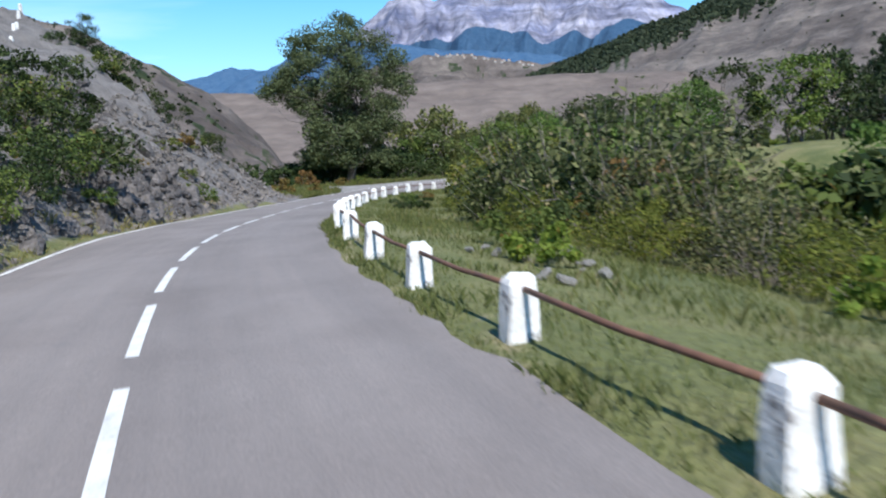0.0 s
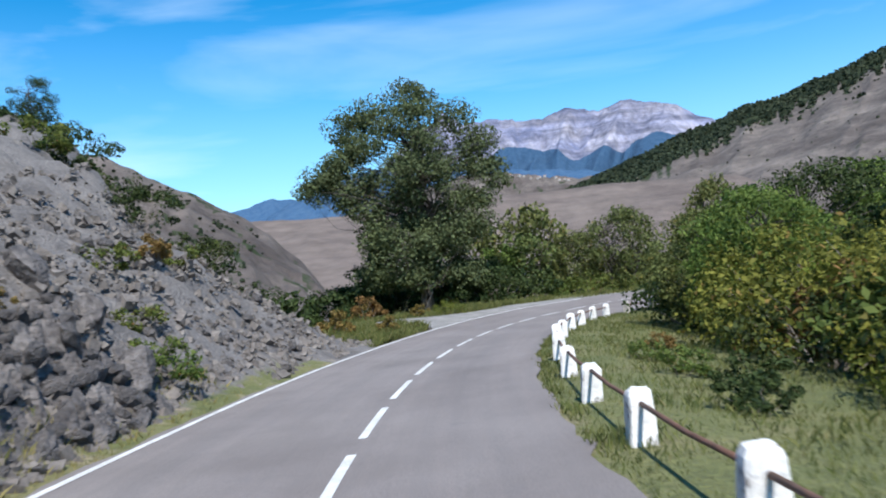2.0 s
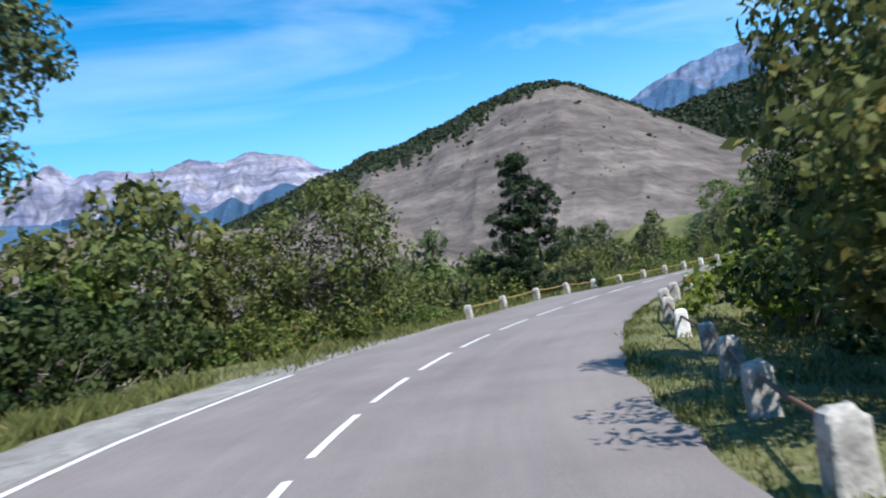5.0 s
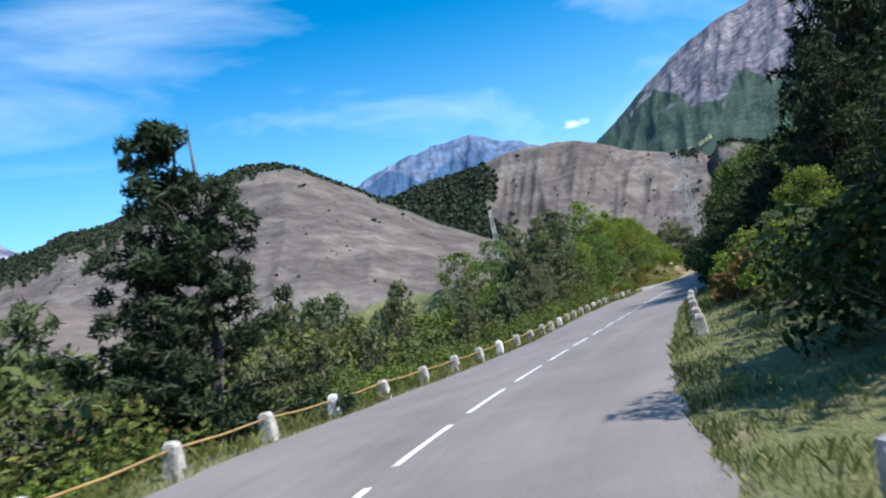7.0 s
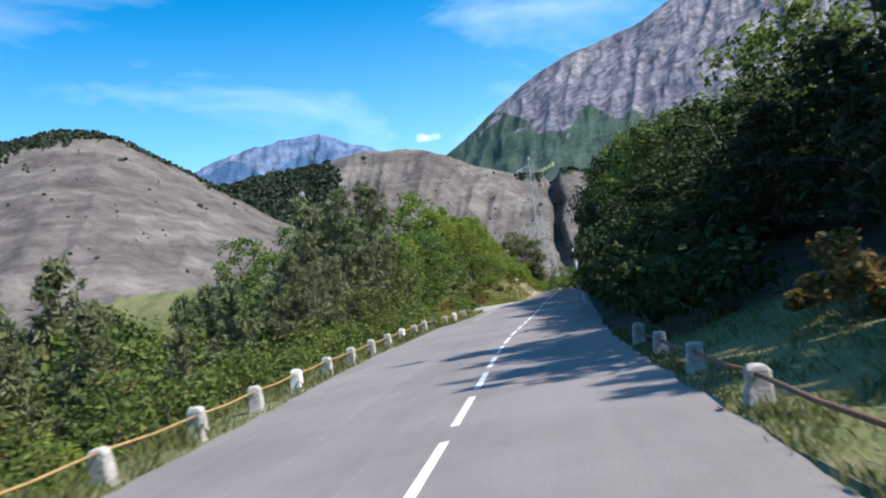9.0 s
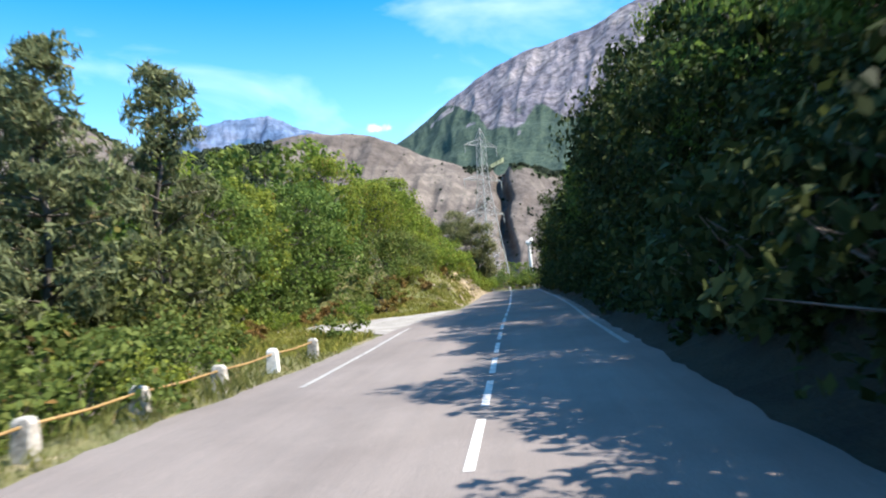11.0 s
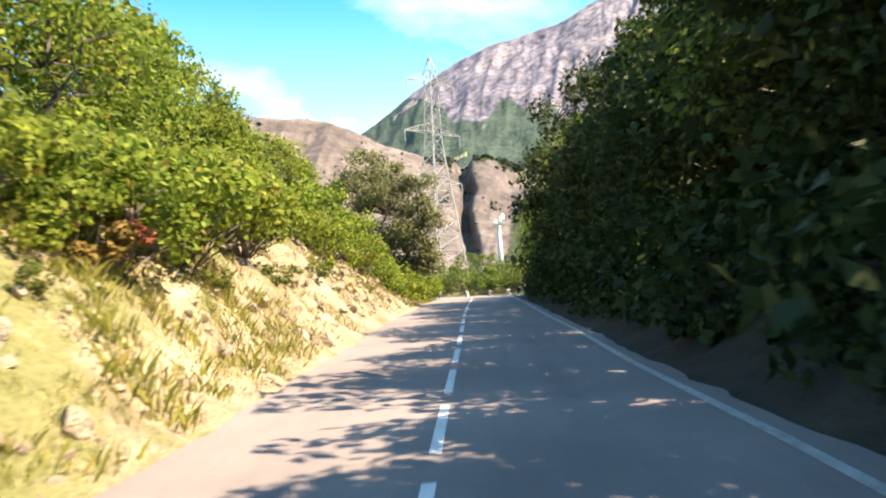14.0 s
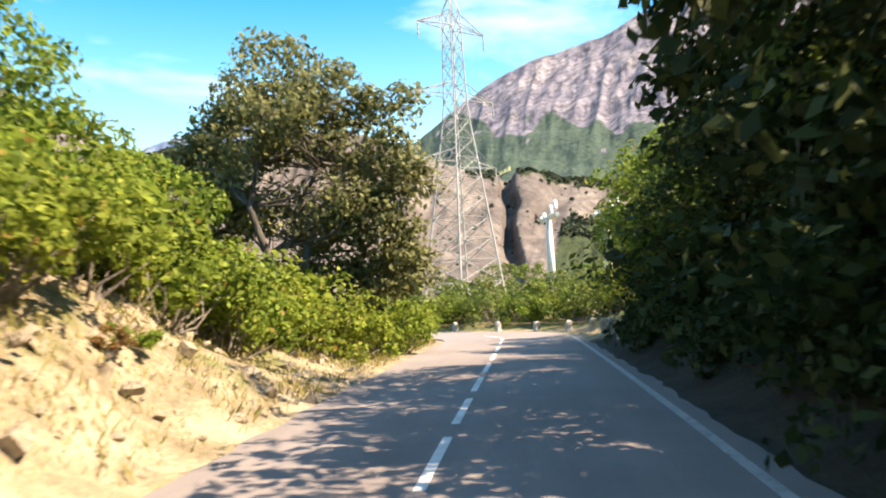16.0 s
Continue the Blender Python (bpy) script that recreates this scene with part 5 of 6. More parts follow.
def woods(name, side, count, az, span, size, seed, material, label, patchy=0.0, covered=False):
    """Trees too far off to count, on part of a mountain side."""
    a, t, v, C = SIDES[side]
    g = np.random.RandomState(seed)
    corners = []
    many = count * (12 if covered else 3)
    A, T = g.uniform(min(az), max(az), many), g.uniform(*span, many)
    order = np.argsort(a)
    if covered:
        near_i = np.clip(np.round(np.interp(A, a[order], order)).astype(int), 0, len(a) - 1)
        near_j = np.clip(np.round(np.interp(T, t, np.arange(len(t)))).astype(int), 0, len(t) - 1)
        keep = C[near_j, near_i] + g.normal(size=many) * 0.12 > 0.5
    else:
        keep = wave(A * 3, T * 22, seed, 7.0) + g.normal(size=many) * 0.4 > patchy
        rim = np.minimum(A - min(az), max(az) - A) / (max(az) - min(az))
        keep &= g.uniform(0, 0.22, many) < rim + 0.02 + 0.1 * wave(T * 30, A, seed + 3, 9.0)
    A, T = A[keep][:count], T[keep][:count]
    i, j = np.interp(A, a[order], order), np.interp(T, t, np.arange(len(t)))
    i0, j0 = np.clip(i.astype(int), 0, len(a) - 2), np.clip(j.astype(int), 0, len(t) - 2)
    fi, fj = (i - i0)[:, None], (j - j0)[:, None]
    p = (v[j0, i0] * (1 - fi) + v[j0, i0 + 1] * fi) * (1 - fj) + (v[j0 + 1, i0] * (1 - fi) + v[j0 + 1, i0 + 1] * fi) * fj
    s = size * g.uniform(0.4, 1.5, len(p))
    for k in range(5):
        d = g.normal(size=(len(p), 3))
        d /= np.linalg.norm(d, axis=1)[:, None]
        c = p + d * [1, 1, 0.6] * (0.35 * s)[:, None] + np.array([0, 0, 1.0]) * (0.4 * s)[:, None]
        x = np.cross(d, g.normal(size=d.shape))
        x /= np.linalg.norm(x, axis=1)[:, None]
        y = np.cross(d, x)
        x, y = x * (0.56 * s)[:, None], y * (0.5 * s)[:, None]
        corners.append(np.stack([c - x, c - y, c + x, c + y], 1))
    return tagged(new(name, cloud_mesh(name, np.concatenate(corners, 0).reshape(-1, 3), material)), label, "woods", kind="stuff")


def hill_material(name, rocks, forest, scale, strata=0.0, strata_size=12.0, tilt=0.3, streak=0.4, specks=0.0, bump=1.0, upright=0.3):
    """Weathered rock: broad tones, dipping strata, streaks down the slope, scrub in specks, and woods where the mesh's layer of cover says."""
    m = bpy.data.materials.new(name)
    m.use_nodes = True
    n, l = m.node_tree.nodes, m.node_tree.links
    p = n["Principled BSDF"]
    p.inputs["Roughness"].default_value = 0.95
    p.inputs["Specular IOR Level"].default_value = 0.1
    tc = n.new("ShaderNodeTexCoord")

    def noise(size, detail=7.0, rough=0.62, stretch=(1, 1, 1), turn=(0, 0, 0)):
        mp = n.new("ShaderNodeMapping")
        mp.inputs["Scale"].default_value, mp.inputs["Rotation"].default_value = stretch, turn
        l.new(tc.outputs["Object"], mp.inputs["Vector"])
        a = n.new("ShaderNodeTexNoise")
        a.inputs["Scale"].default_value, a.inputs["Detail"].default_value = size, detail
        a.inputs["Roughness"].default_value = rough
        l.new(mp.outputs["Vector"], a.inputs["Vector"])
        return a.outputs["Fac"]

    def ramp(src, stops):
        r = n.new("ShaderNodeValToRGB")
        for k, (q, c) in enumerate(stops):
            e = r.color_ramp.elements[k] if k < 2 else r.color_ramp.elements.new(q)
            e.position, e.color = q, (*c, 1)
        l.new(src, r.inputs["Fac"])
        return r.outputs["Color"]

    def blend(fac, c1, c2, mode="MIX"):
        x = n.new("ShaderNodeMixRGB")
        x.blend_type = mode
        for socket, v in (("Fac", fac), ("Color1", c1), ("Color2", c2)):
            if isinstance(v, float):
                x.inputs[socket].default_value = v
            elif isinstance(v, tuple):
                x.inputs[socket].default_value = (*v, 1)
            else:
                l.new(v, x.inputs[socket])
        return x.outputs["Color"]

    col = ramp(noise(scale), [(0.32, rocks[0]), (0.7, rocks[2]), (0.5, rocks[1])])
    down = noise(scale * 5, 6.0, 0.6, (1, 1, upright))
    col = blend(streak, col, ramp(down, [(0.3, (0.12, 0.12, 0.13)), (0.68, (0.86, 0.85, 0.84))]), "OVERLAY")
    if strata:
        layers = noise(1.0 / strata_size, 4.0, 0.55, (0.16, 0.16, 1.9), (tilt, tilt * 0.6, 0))
        col = blend(strata, col, ramp(layers, [(0.4, (0.25, 0.24, 0.24)), (0.62, (0.72, 0.71, 0.7))]), "OVERLAY")
    if specks:
        dots = noise(scale * 14, 5.0, 0.75)
        col = blend(ramp(dots, [(0.68 - 0.12 * specks, (0, 0, 0)), (0.74 - 0.12 * specks, (1, 1, 1))]), col, (forest[0][0] * 1.3, forest[0][1] * 1.2, forest[0][2] * 1.2))
    at = n.new("ShaderNodeVertexColor")
    at.layer_name = "cover"
    trees = ramp(noise(scale * 9, 6.0, 0.7), [(0.36, forest[0]), (0.66, forest[1])])
    ad = n.new("ShaderNodeMath")
    ad.operation = "MULTIPLY_ADD"
    ad.inputs[1].default_value = 0.8
    l.new(noise(scale * 4, 8.0, 0.7), ad.inputs[0])
    l.new(at.outputs["Color"], ad.inputs[2])
    mr = n.new("ShaderNodeMapRange")
    mr.inputs["From Min"].default_value, mr.inputs["From Max"].default_value = 0.86, 0.97
    l.new(ad.outputs["Value"], mr.inputs["Value"])
    col = blend(mr.outputs["Result"], col, trees)
    l.new(col, p.inputs["Base Color"])
    u = n.new("ShaderNodeBump")
    u.inputs["Strength"].default_value, u.inputs["Distance"].default_value = bump, 0.25 / scale * 0.3
    l.new(down, u.inputs["Height"])
    l.new(u.outputs["Normal"], p.inputs["Normal"])
    return m


def cover_marl(A, T, H, u):
    band = np.interp(-A, [7, 12, 20, 28, 33, 36.5, 37.5, 38.5, 44, 48], [0.55, 0.34, 0.2, 0.15, 0.1, 0.05, 0.015, 0.03, 0.03, 0.0])
    edge = (1 - T) / (band * (1 + 0.3 * wave(A * 9, T * 3, 71, 9.0)) + 1e-4)
    scrub = 0.42 * (wave(A * 5, T * 60, 72, 12.0) > 0.75) * (T > 0.35)
    low = 0.5 * sstep(0.22, 0.1, T)
    return np.maximum(np.maximum(1.25 - 0.7 * edge, scrub), low)


def cover_saddle(A, T, H, u):
    side = sstep(-52.6, -50.6, A - 1.5 * (1 - T) + 0.7 * wave(A * 4, T * 30, 73, 9.0))
    right = 0.9 * sstep(-64.0, -66.0, A) * sstep(0.9, 0.97, T + 0.04 * wave(A * 6, T, 74, 5.0)) * (1 - np.exp(-((A + 67.5) / 0.7) ** 4))
    foot = 0.9 * sstep(-69.5, -71.5, A + 3 * (T - 0.5)) * sstep(0.75, 0.55, T)
    return np.maximum(np.maximum(side, right), np.maximum(foot, 0.35 * (wave(A * 6, T * 50, 75, 10.0) > 0.9)))


def cover_cliff(A, T, H, u):
    rise = np.degrees(np.arctan2(H, 2300 - 1500 * (1 - T)))
    line = 11.5 + 0.7 * wave(u, H * 0.3, 76, 420.0) + 0.6 * wave(u, H * 0.3, 77, 130.0) + np.interp(-A, [56, 62, 65, 67], [4.0, 2.6, 1.2, 0])
    tongues = 0.45 * (wave(u + 0.3 * H, H * 0.5, 78, 200.0) > 0.8) * (rise < 14.5)
    bare = 0.6 * (wave(u, H * 1.5, 84, 150.0) > 0.95)
    return np.maximum(sstep(line + 1.1, line - 0.9, rise) - bare, tongues)


def cover_limestone(A, T, H, u):
    rise = np.degrees(np.arctan2(H, 3600 - 1300 * (1 - T)))
    line = 8.9 + 0.8 * wave(u, H * 0.3, 79, 700.0) + 0.5 * wave(u, H * 0.3, 80, 250.0)
    return np.maximum(sstep(line + 0.25, line - 0.25, rise), 0.42 * (wave(u + 0.8 * H, H, 81, 260.0) > 1.0) * (rise < 10.8))


def cover_blue(A, T, H, u):
    rise = np.degrees(np.arctan2(H, 4200 - 1300 * (1 - T)))
    line = 11.2 + 0.7 * wave(u, H * 0.3, 82, 500.0)
    return sstep(line + 0.5, line - 0.5, rise)


def cover_all(A, T, H, u):
    return np.ones_like(A)


def cover_sparse(A, T, H, u):
    return 0.55 * (wave(A * 3, T * 40, 83, 9.0) > 0.55)


E1, E2, E3 = (-1.8, 12.0, 1.7), (4.0, 54.0, 1.4), (43.0, 82.0, 2.0)
# Distance haze is put into these two base colours as blue, rock and woods.
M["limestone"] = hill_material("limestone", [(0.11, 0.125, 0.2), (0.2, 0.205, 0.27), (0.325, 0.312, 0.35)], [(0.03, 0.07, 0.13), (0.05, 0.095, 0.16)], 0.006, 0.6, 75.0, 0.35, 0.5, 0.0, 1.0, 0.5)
M["far_haze_blue"] = hill_material("far_range", [(0.06, 0.105, 0.19), (0.105, 0.15, 0.24), (0.19, 0.21, 0.285)], [(0.04, 0.09, 0.17), (0.065, 0.12, 0.2)], 0.004, 0.2, 60.0, 0.2, 0.6, 0.0, 0.8, 0.3)
M["badland"] = hill_material("grey_marl", [(0.085, 0.071, 0.064), (0.122, 0.104, 0.094), (0.178, 0.153, 0.133)], [(0.022, 0.034, 0.017), (0.05, 0.062, 0.03)], 0.022, 0.28, 16.0, 0.5, 0.36, 0.6, 0.8, 0.5)
M["marl_flat"] = hill_material("marl_terrace", [(0.128, 0.104, 0.093), (0.148, 0.121, 0.107), (0.168, 0.139, 0.122)], [(0.05, 0.055, 0.03), (0.08, 0.08, 0.045)], 0.02, 0.2, 9.0, 0.1, 0.25, 0.0, 0.5, 1.0)
# Haze is mixed into the woods' tones; dark streaks paint shade between flutes.
M["big_cliff"] = hill_material("cliff", [(0.085, 0.085, 0.115), (0.15, 0.142, 0.165), (0.25, 0.228, 0.23)], [(0.028, 0.052, 0.046), (0.072, 0.1, 0.07)], 0.009, 0.15, 60.0, 0.4, 0.85, 0.0, 1.0, 0.14)
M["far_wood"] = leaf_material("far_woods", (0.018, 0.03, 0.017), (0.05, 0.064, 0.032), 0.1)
massif("mountain_far", E1, [30, 16, 14.2, 12.4, 10.4, 7, 3], [5.0, 6.2, 6.8, 7.3, 7.2, 6.5, 5.5], 4400, 900, -30, M["far_haze_blue"], "pale blue distant mountain range", 0.6, 3, 0.6, 120, cover=cover_blue)
massif("mountain_wooded", E1, [13.5, 11.5, 9.5, 7.4, 5, 2, -2, -8, -14], [5.5, 6.6, 7.2, 8.2, 8.8, 8.9, 8.2, 7.8, 7.0], 3000, 900, -30, M["far_haze_blue"], "blue-green wooded mountain flank", 0.6, 4, 0.8, 140, cover=cover_all)
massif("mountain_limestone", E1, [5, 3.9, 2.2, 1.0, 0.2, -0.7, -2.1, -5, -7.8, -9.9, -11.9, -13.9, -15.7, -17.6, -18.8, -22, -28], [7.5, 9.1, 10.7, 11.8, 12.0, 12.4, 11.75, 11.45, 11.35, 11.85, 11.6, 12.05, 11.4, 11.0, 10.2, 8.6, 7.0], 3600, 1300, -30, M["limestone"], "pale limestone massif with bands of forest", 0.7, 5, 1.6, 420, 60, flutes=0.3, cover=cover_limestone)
massif("hill_village", E1, [6, 3, -1.5, -5, -9.8, -13, -17], [5.5, 6.9, 7.7, 7.6, 7.0, 6.4, 5.5], 1150, 420, -20, M["badland"], "grey eroded hill below a village", 0.5, 6, 1.5, 180, cover=cover_sparse)
massif("hill_terrace", E1, [34, 24, 20, 14.1, 9.5, -1.5, -12, -20.4, -22.6, -25, -28], [4.2, 4.6, 5.0, 5.7, 5.6, 6.1, 6.2, 5.9, 4.9, 2.6, 0.5], 470, 200, -9, M["marl_flat"], "bare grey-brown marl terrace across the valley", 0.15, 7, 0.5, 180)
massif("hill_left", E1, [75, 60, 45, 36, 30.9, 27.5, 23.9, 20, 17, 14.5, 12.0, 10, 7.5], [13, 14.5, 14, 12.6, 11.6, 11.0, 10.5, 9.1, 7.6, 6.2, 4.2, 2.0, -1.6], 250, 130, -4, M["badland"], "grey marl hill with scattered bushes", 0.8, 8, 1.6, 260, cover=cover_sparse)
massif("hill_marl", E2, [-7, -10.4, -14.7, -18, -20, -22.5, -24.5, -27.2, -29.2, -31.8, -34.3, -36.8, -37.8, -39.6, -41.9, -44.5, -47.5, -52, -58], [5.6, 6.9, 8.4, 9.6, 10.0, 10.9, 11.1, 11.9, 12.4, 13.25, 13.75, 13.65, 13.25, 12.3, 11.0, 9.2, 7.2, 5.0, 3.0], 770, 520, -12, M["badland"], "bare grey marl hill with a wooded crest", 0.2, 9, 0.6, 420, 60, cover=cover_marl)
massif("mountain_blue", E2, [-38, -40, -41.9, -43.5, -45.4, -48.2, -49.4, -51, -53.1, -54.9, -57, -61], [8.5, 10.0, 11.2, 11.8, 12.3, 13.0, 13.05, 13.3, 12.4, 11.8, 10.9, 9.5], 4200, 1300, -30, M["far_haze_blue"], "blue distant mountain peak", 0.5, 10, 1.6, 260, flutes=0.4, cover=cover_blue)
massif("hill_cliff", E3, [-40, -43.4, -46.6, -49, -52.3, -55, -57.2, -59.6, -62.5, -65.2, -66.6, -67.4, -68.4, -71.6, -76, -84], [9.4, 10.4, 10.8, 11.1, 11.65, 11.8, 11.85, 10.95, 9.8, 8.9, 8.8, 8.5, 8.9, 8.1, 7.4, 6.5], 900, 330, -10, M["badland"], "grey eroded marl hills with a dark cleft", 0.4, 11, 1.1, 460, 60, (-67.5, 0.5, 45), cover=cover_saddle)
massif("mountain_cliff", E3, [-56, -58, -60, -62.5, -64.6, -66.3, -68.0, -69.6, -72, -74.4, -76.5, -78.8, -86, -95, -110], [8.0, 9.3, 10.95, 12.6, 14.1, 15.2, 16.1, 16.7, 17.1, 17.7, 18.6, 19.4, 21.0, 21.5, 19], 2300, 1500, -30, M["big_cliff"], "steep grey rock mountain above wooded slopes", 0.35, 12, 0.6, 560, 66, flutes=0.42, cover=cover_cliff)
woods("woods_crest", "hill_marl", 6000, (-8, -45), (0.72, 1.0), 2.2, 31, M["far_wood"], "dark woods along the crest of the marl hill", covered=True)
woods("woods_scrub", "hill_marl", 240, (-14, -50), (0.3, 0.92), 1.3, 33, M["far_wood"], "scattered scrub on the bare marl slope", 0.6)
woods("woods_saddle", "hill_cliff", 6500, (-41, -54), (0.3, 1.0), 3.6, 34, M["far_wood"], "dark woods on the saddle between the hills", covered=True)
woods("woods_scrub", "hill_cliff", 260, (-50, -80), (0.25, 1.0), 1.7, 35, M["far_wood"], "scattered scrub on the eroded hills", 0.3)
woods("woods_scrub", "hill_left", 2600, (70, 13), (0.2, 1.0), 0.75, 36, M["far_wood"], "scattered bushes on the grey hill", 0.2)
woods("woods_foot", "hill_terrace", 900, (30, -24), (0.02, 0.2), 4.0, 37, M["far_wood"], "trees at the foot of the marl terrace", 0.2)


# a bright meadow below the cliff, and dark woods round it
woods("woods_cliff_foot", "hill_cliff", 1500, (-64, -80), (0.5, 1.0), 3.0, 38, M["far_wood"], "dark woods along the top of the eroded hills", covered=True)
M["meadow"] = mix_material("hay_meadow", [(0.16, 0.175, 0.085), (0.24, 0.245, 0.13)], 0.05, 0.95, 0.0)
def hill_field(name, side, az0, az1, t0, t1, label):
    a, t, v, _ = SIDES[side]
    order = np.argsort(a)
    rows = []
    for q in np.linspace(t0, t1, 7):
        j = int(np.argmin(abs(t - q)))
        line = []
        for b in np.linspace(az0, az1, 15):
            i = int(round(np.interp(b, a[order], order)))
            line.append(tuple(v[j, i] + np.array([0, 0, 2.0 + 6 * (q - t0)])))
        rows.append(line)
    return tagged(new(name, mesh_from(name, [p for r in rows for p in r], grid_faces(7, 15), M["meadow"], True)), label, "meadow", kind="structure")


hill_field("meadow", "mountain_cliff", -66.8, -67.8, 0.452, 0.468, "bright mown meadow between the woods and the cliff")


# ---------- village on the hill ----------
def house(k):
    """A small house: walls with openings let in as shutters, and a gabled roof with eaves."""
    g = np.random.RandomState(300 + k)
    w, d, h = g.uniform(7, 13), g.uniform(6, 9), g.uniform(4.5, 7.5)
    root = tagged(new("house"), "small pale village house with a clay roof", "house", "village houses")
    x, y = w / 2, d / 2
    part_mesh("wall", mesh_from("wall", [(-x, -y, -3), (x, -y, -3), (x, y, -3), (-x, y, -3), (-x, -y, h), (x, -y, h), (x, y, h), (-x, y, h), (-x, 0, h + d * 0.28), (x, 0, h + d * 0.28)],
              [(0, 1, 5, 4), (2, 3, 7, 6), (1, 2, 6, 9, 5), (3, 0, 4, 8, 7)], M["house_wall"]), root)
    e, r = 0.5, h + d * 0.28
    part_mesh("roof", mesh_from("roof", [(-x - e, -y - e, h - 0.25), (x + e, -y - e, h - 0.25), (x + e, 0, r + 0.1), (-x - e, 0, r + 0.1), (x + e, y + e, h - 0.25), (-x - e, y + e, h - 0.25),
              (-x - e, -y - e, h), (x + e, -y - e, h), (x + e, 0, r + 0.35), (-x - e, 0, r + 0.35), (x + e, y + e, h), (-x - e, y + e, h)],
              [(0, 1, 2, 3), (3, 2, 4, 5), (6, 9, 8, 7), (9, 11, 10, 8), (0, 6, 7, 1), (4, 10, 11, 5), (1, 7, 8, 10, 4, 2), (0, 3, 5, 11, 9, 6)], M["house_roof"]), root)
    for q in range(3):
        cx = -x + w * (q + 0.5) / 3
        part_mesh("window", mesh_from("window", [(cx - 0.5, -y - 0.03, h - 2.4), (cx + 0.5, -y - 0.03, h - 2.4), (cx + 0.5, -y - 0.03, h - 1.0), (cx - 0.5, -y - 0.03, h - 1.0)], [(0, 1, 2, 3)], M["steel"]), root)
    return root


va, vt, vv, _ = SIDES["hill_village"]
for k in range(20):
    b, q = -1.8 - 8.0 * (k + rnd.uniform(-0.4, 0.4)) / 20, rnd.uniform(0.95, 0.99)
    i, j = int(round(np.interp(b, va[::-1], np.arange(len(va))[::-1]))), int(np.argmin(abs(vt - q)))
    house(k).matrix_basis = Matrix.LocRotScale(tuple(vv[j, i]), Euler((0, 0, rnd.uniform(-0.6, 0.6))), (0.36, 0.36, 0.34))
pale_stones = [boulder("rock", 130 + k, 0.5) for k in range(6)]
for me in pale_stones:
    me.materials[0] = M["gravel"]
for k in range(14):
    p = place(rnd.uniform(4.5, 8.5), rnd.uniform(4.0, 6.2))
    q = rnd.uniform(0.1, 0.34)
    ob = tagged(new("rock", pale_stones[k % 6]), "pale grey rock lying in the meadow grass", "rock", "meadow rocks")
    ob.matrix_basis = Matrix.LocRotScale((p.x, p.y, p.z + 0.05), Euler((rnd.uniform(-0.5, 0.5), rnd.uniform(-0.9, 0.1), rnd.uniform(0, 6.28))), (q, q * 0.9, q * 0.8))
for s, w, q in ((199.0, -5.6, 0.8), (201.0, -5.4, 0.95), (203.2, -5.5, 1.0), (205.0, -5.2, 0.9), (207.0, -5.4, 1.1), (209.2, -5.2, 0.9), (211.4, -5.3, 1.0), (213.6, -5.1, 0.9), (215.8, -5.0, 0.9), (204.2, -6.8, 1.3), (208.2, -6.9, 1.3), (212.4, -6.8, 1.3)):
    grow(bush_bright, s, w, q, 1.0, 2.1 * s)
# small growth on the sandy bank
for k in range(34):
    s = 172 + 40 * (k + rnd.uniform(0, 1)) / 34
    grow((bush_bright, bush, bush_rust)[rnd.randint(3)], s, -float(edge_left(s)) - rnd.uniform(1.3, 4.2), rnd.uniform(0.18, 0.38))
for k in range(26):
    s = 176 + 46 * (k + rnd.uniform(0, 1)) / 26
    grow((bush_bright, bush, bush_bright)[rnd.randint(3)], s, -float(edge_left(s)) - rnd.uniform(3.2, 4.6), rnd.uniform(0.5, 0.8))
for s, w, q in ((161, -9.5, 0.5), (164, -9.0, 0.55), (167, -7.5, 0.5), (170, -6.6, 0.6), (172.5, -6.0, 0.55), (169, -9, 0.7), (174.5, -7, 0.8), (176, -5.2, 0.5)):
    grow(bush_bright if int(w * 10) % 2 else bush_rust, s, w, q)
for s, w, q in ((176, -7.6, 0.8), (178.5, -8.0, 1.1), (181, -7.4, 1.0), (183.5, -7.6, 0.9), (186.5, -7.2, 0.8)):
    grow(bush, s, w, q)
for s, w, q in ((207.5, -6.4, 0.8), (210.5, -6.0, 0.9), (213, -5.8, 0.95), (215.5, -5.6, 1.0), (218, -5.8, 1.0), (220.5, -6.6, 1.1)):
    grow(bush_bright, s, w, q)
for s, w, k, q in ((155.0, -5.5, bush, 0.42), (157.0, -9.2, bush_rust, 0.5), (154.2, -8.2, bush_rust, 0.42), (152.5, -8.0, bush, 0.3), (150.0, -7.6, bush_bright, 0.35), (155.5, -10.5, bush_rust, 0.6), (153.0, -16.0, pine_pale, 1.15)):
    grow(k, s, w, q, 1.0, 1.3 * w)
# a close row of dark hornbeams at the foot of the wood
row = np.random.RandomState(17)
for k in range(42):
    s = 119 + 2.6 * (k + row.uniform(0.2, 0.8))
    if 154.6 < s < 157.8 or 203.0 < s < 205.5 or 142.4 < s < 145.2 or (162 < s < 172 and k % 3 == 1):
        continue
    w = row.uniform(5.5, 6.3)
    top = (wood_scale(s, w, 9.0) - 1.1 / 0.84 / 9.0) * row.uniform(0.85, 1.05)
    wide = min(max(top, 0.5), 0.66)
    grow(hedge, s, w, wide, top / wide, row.uniform(0, 6.28))
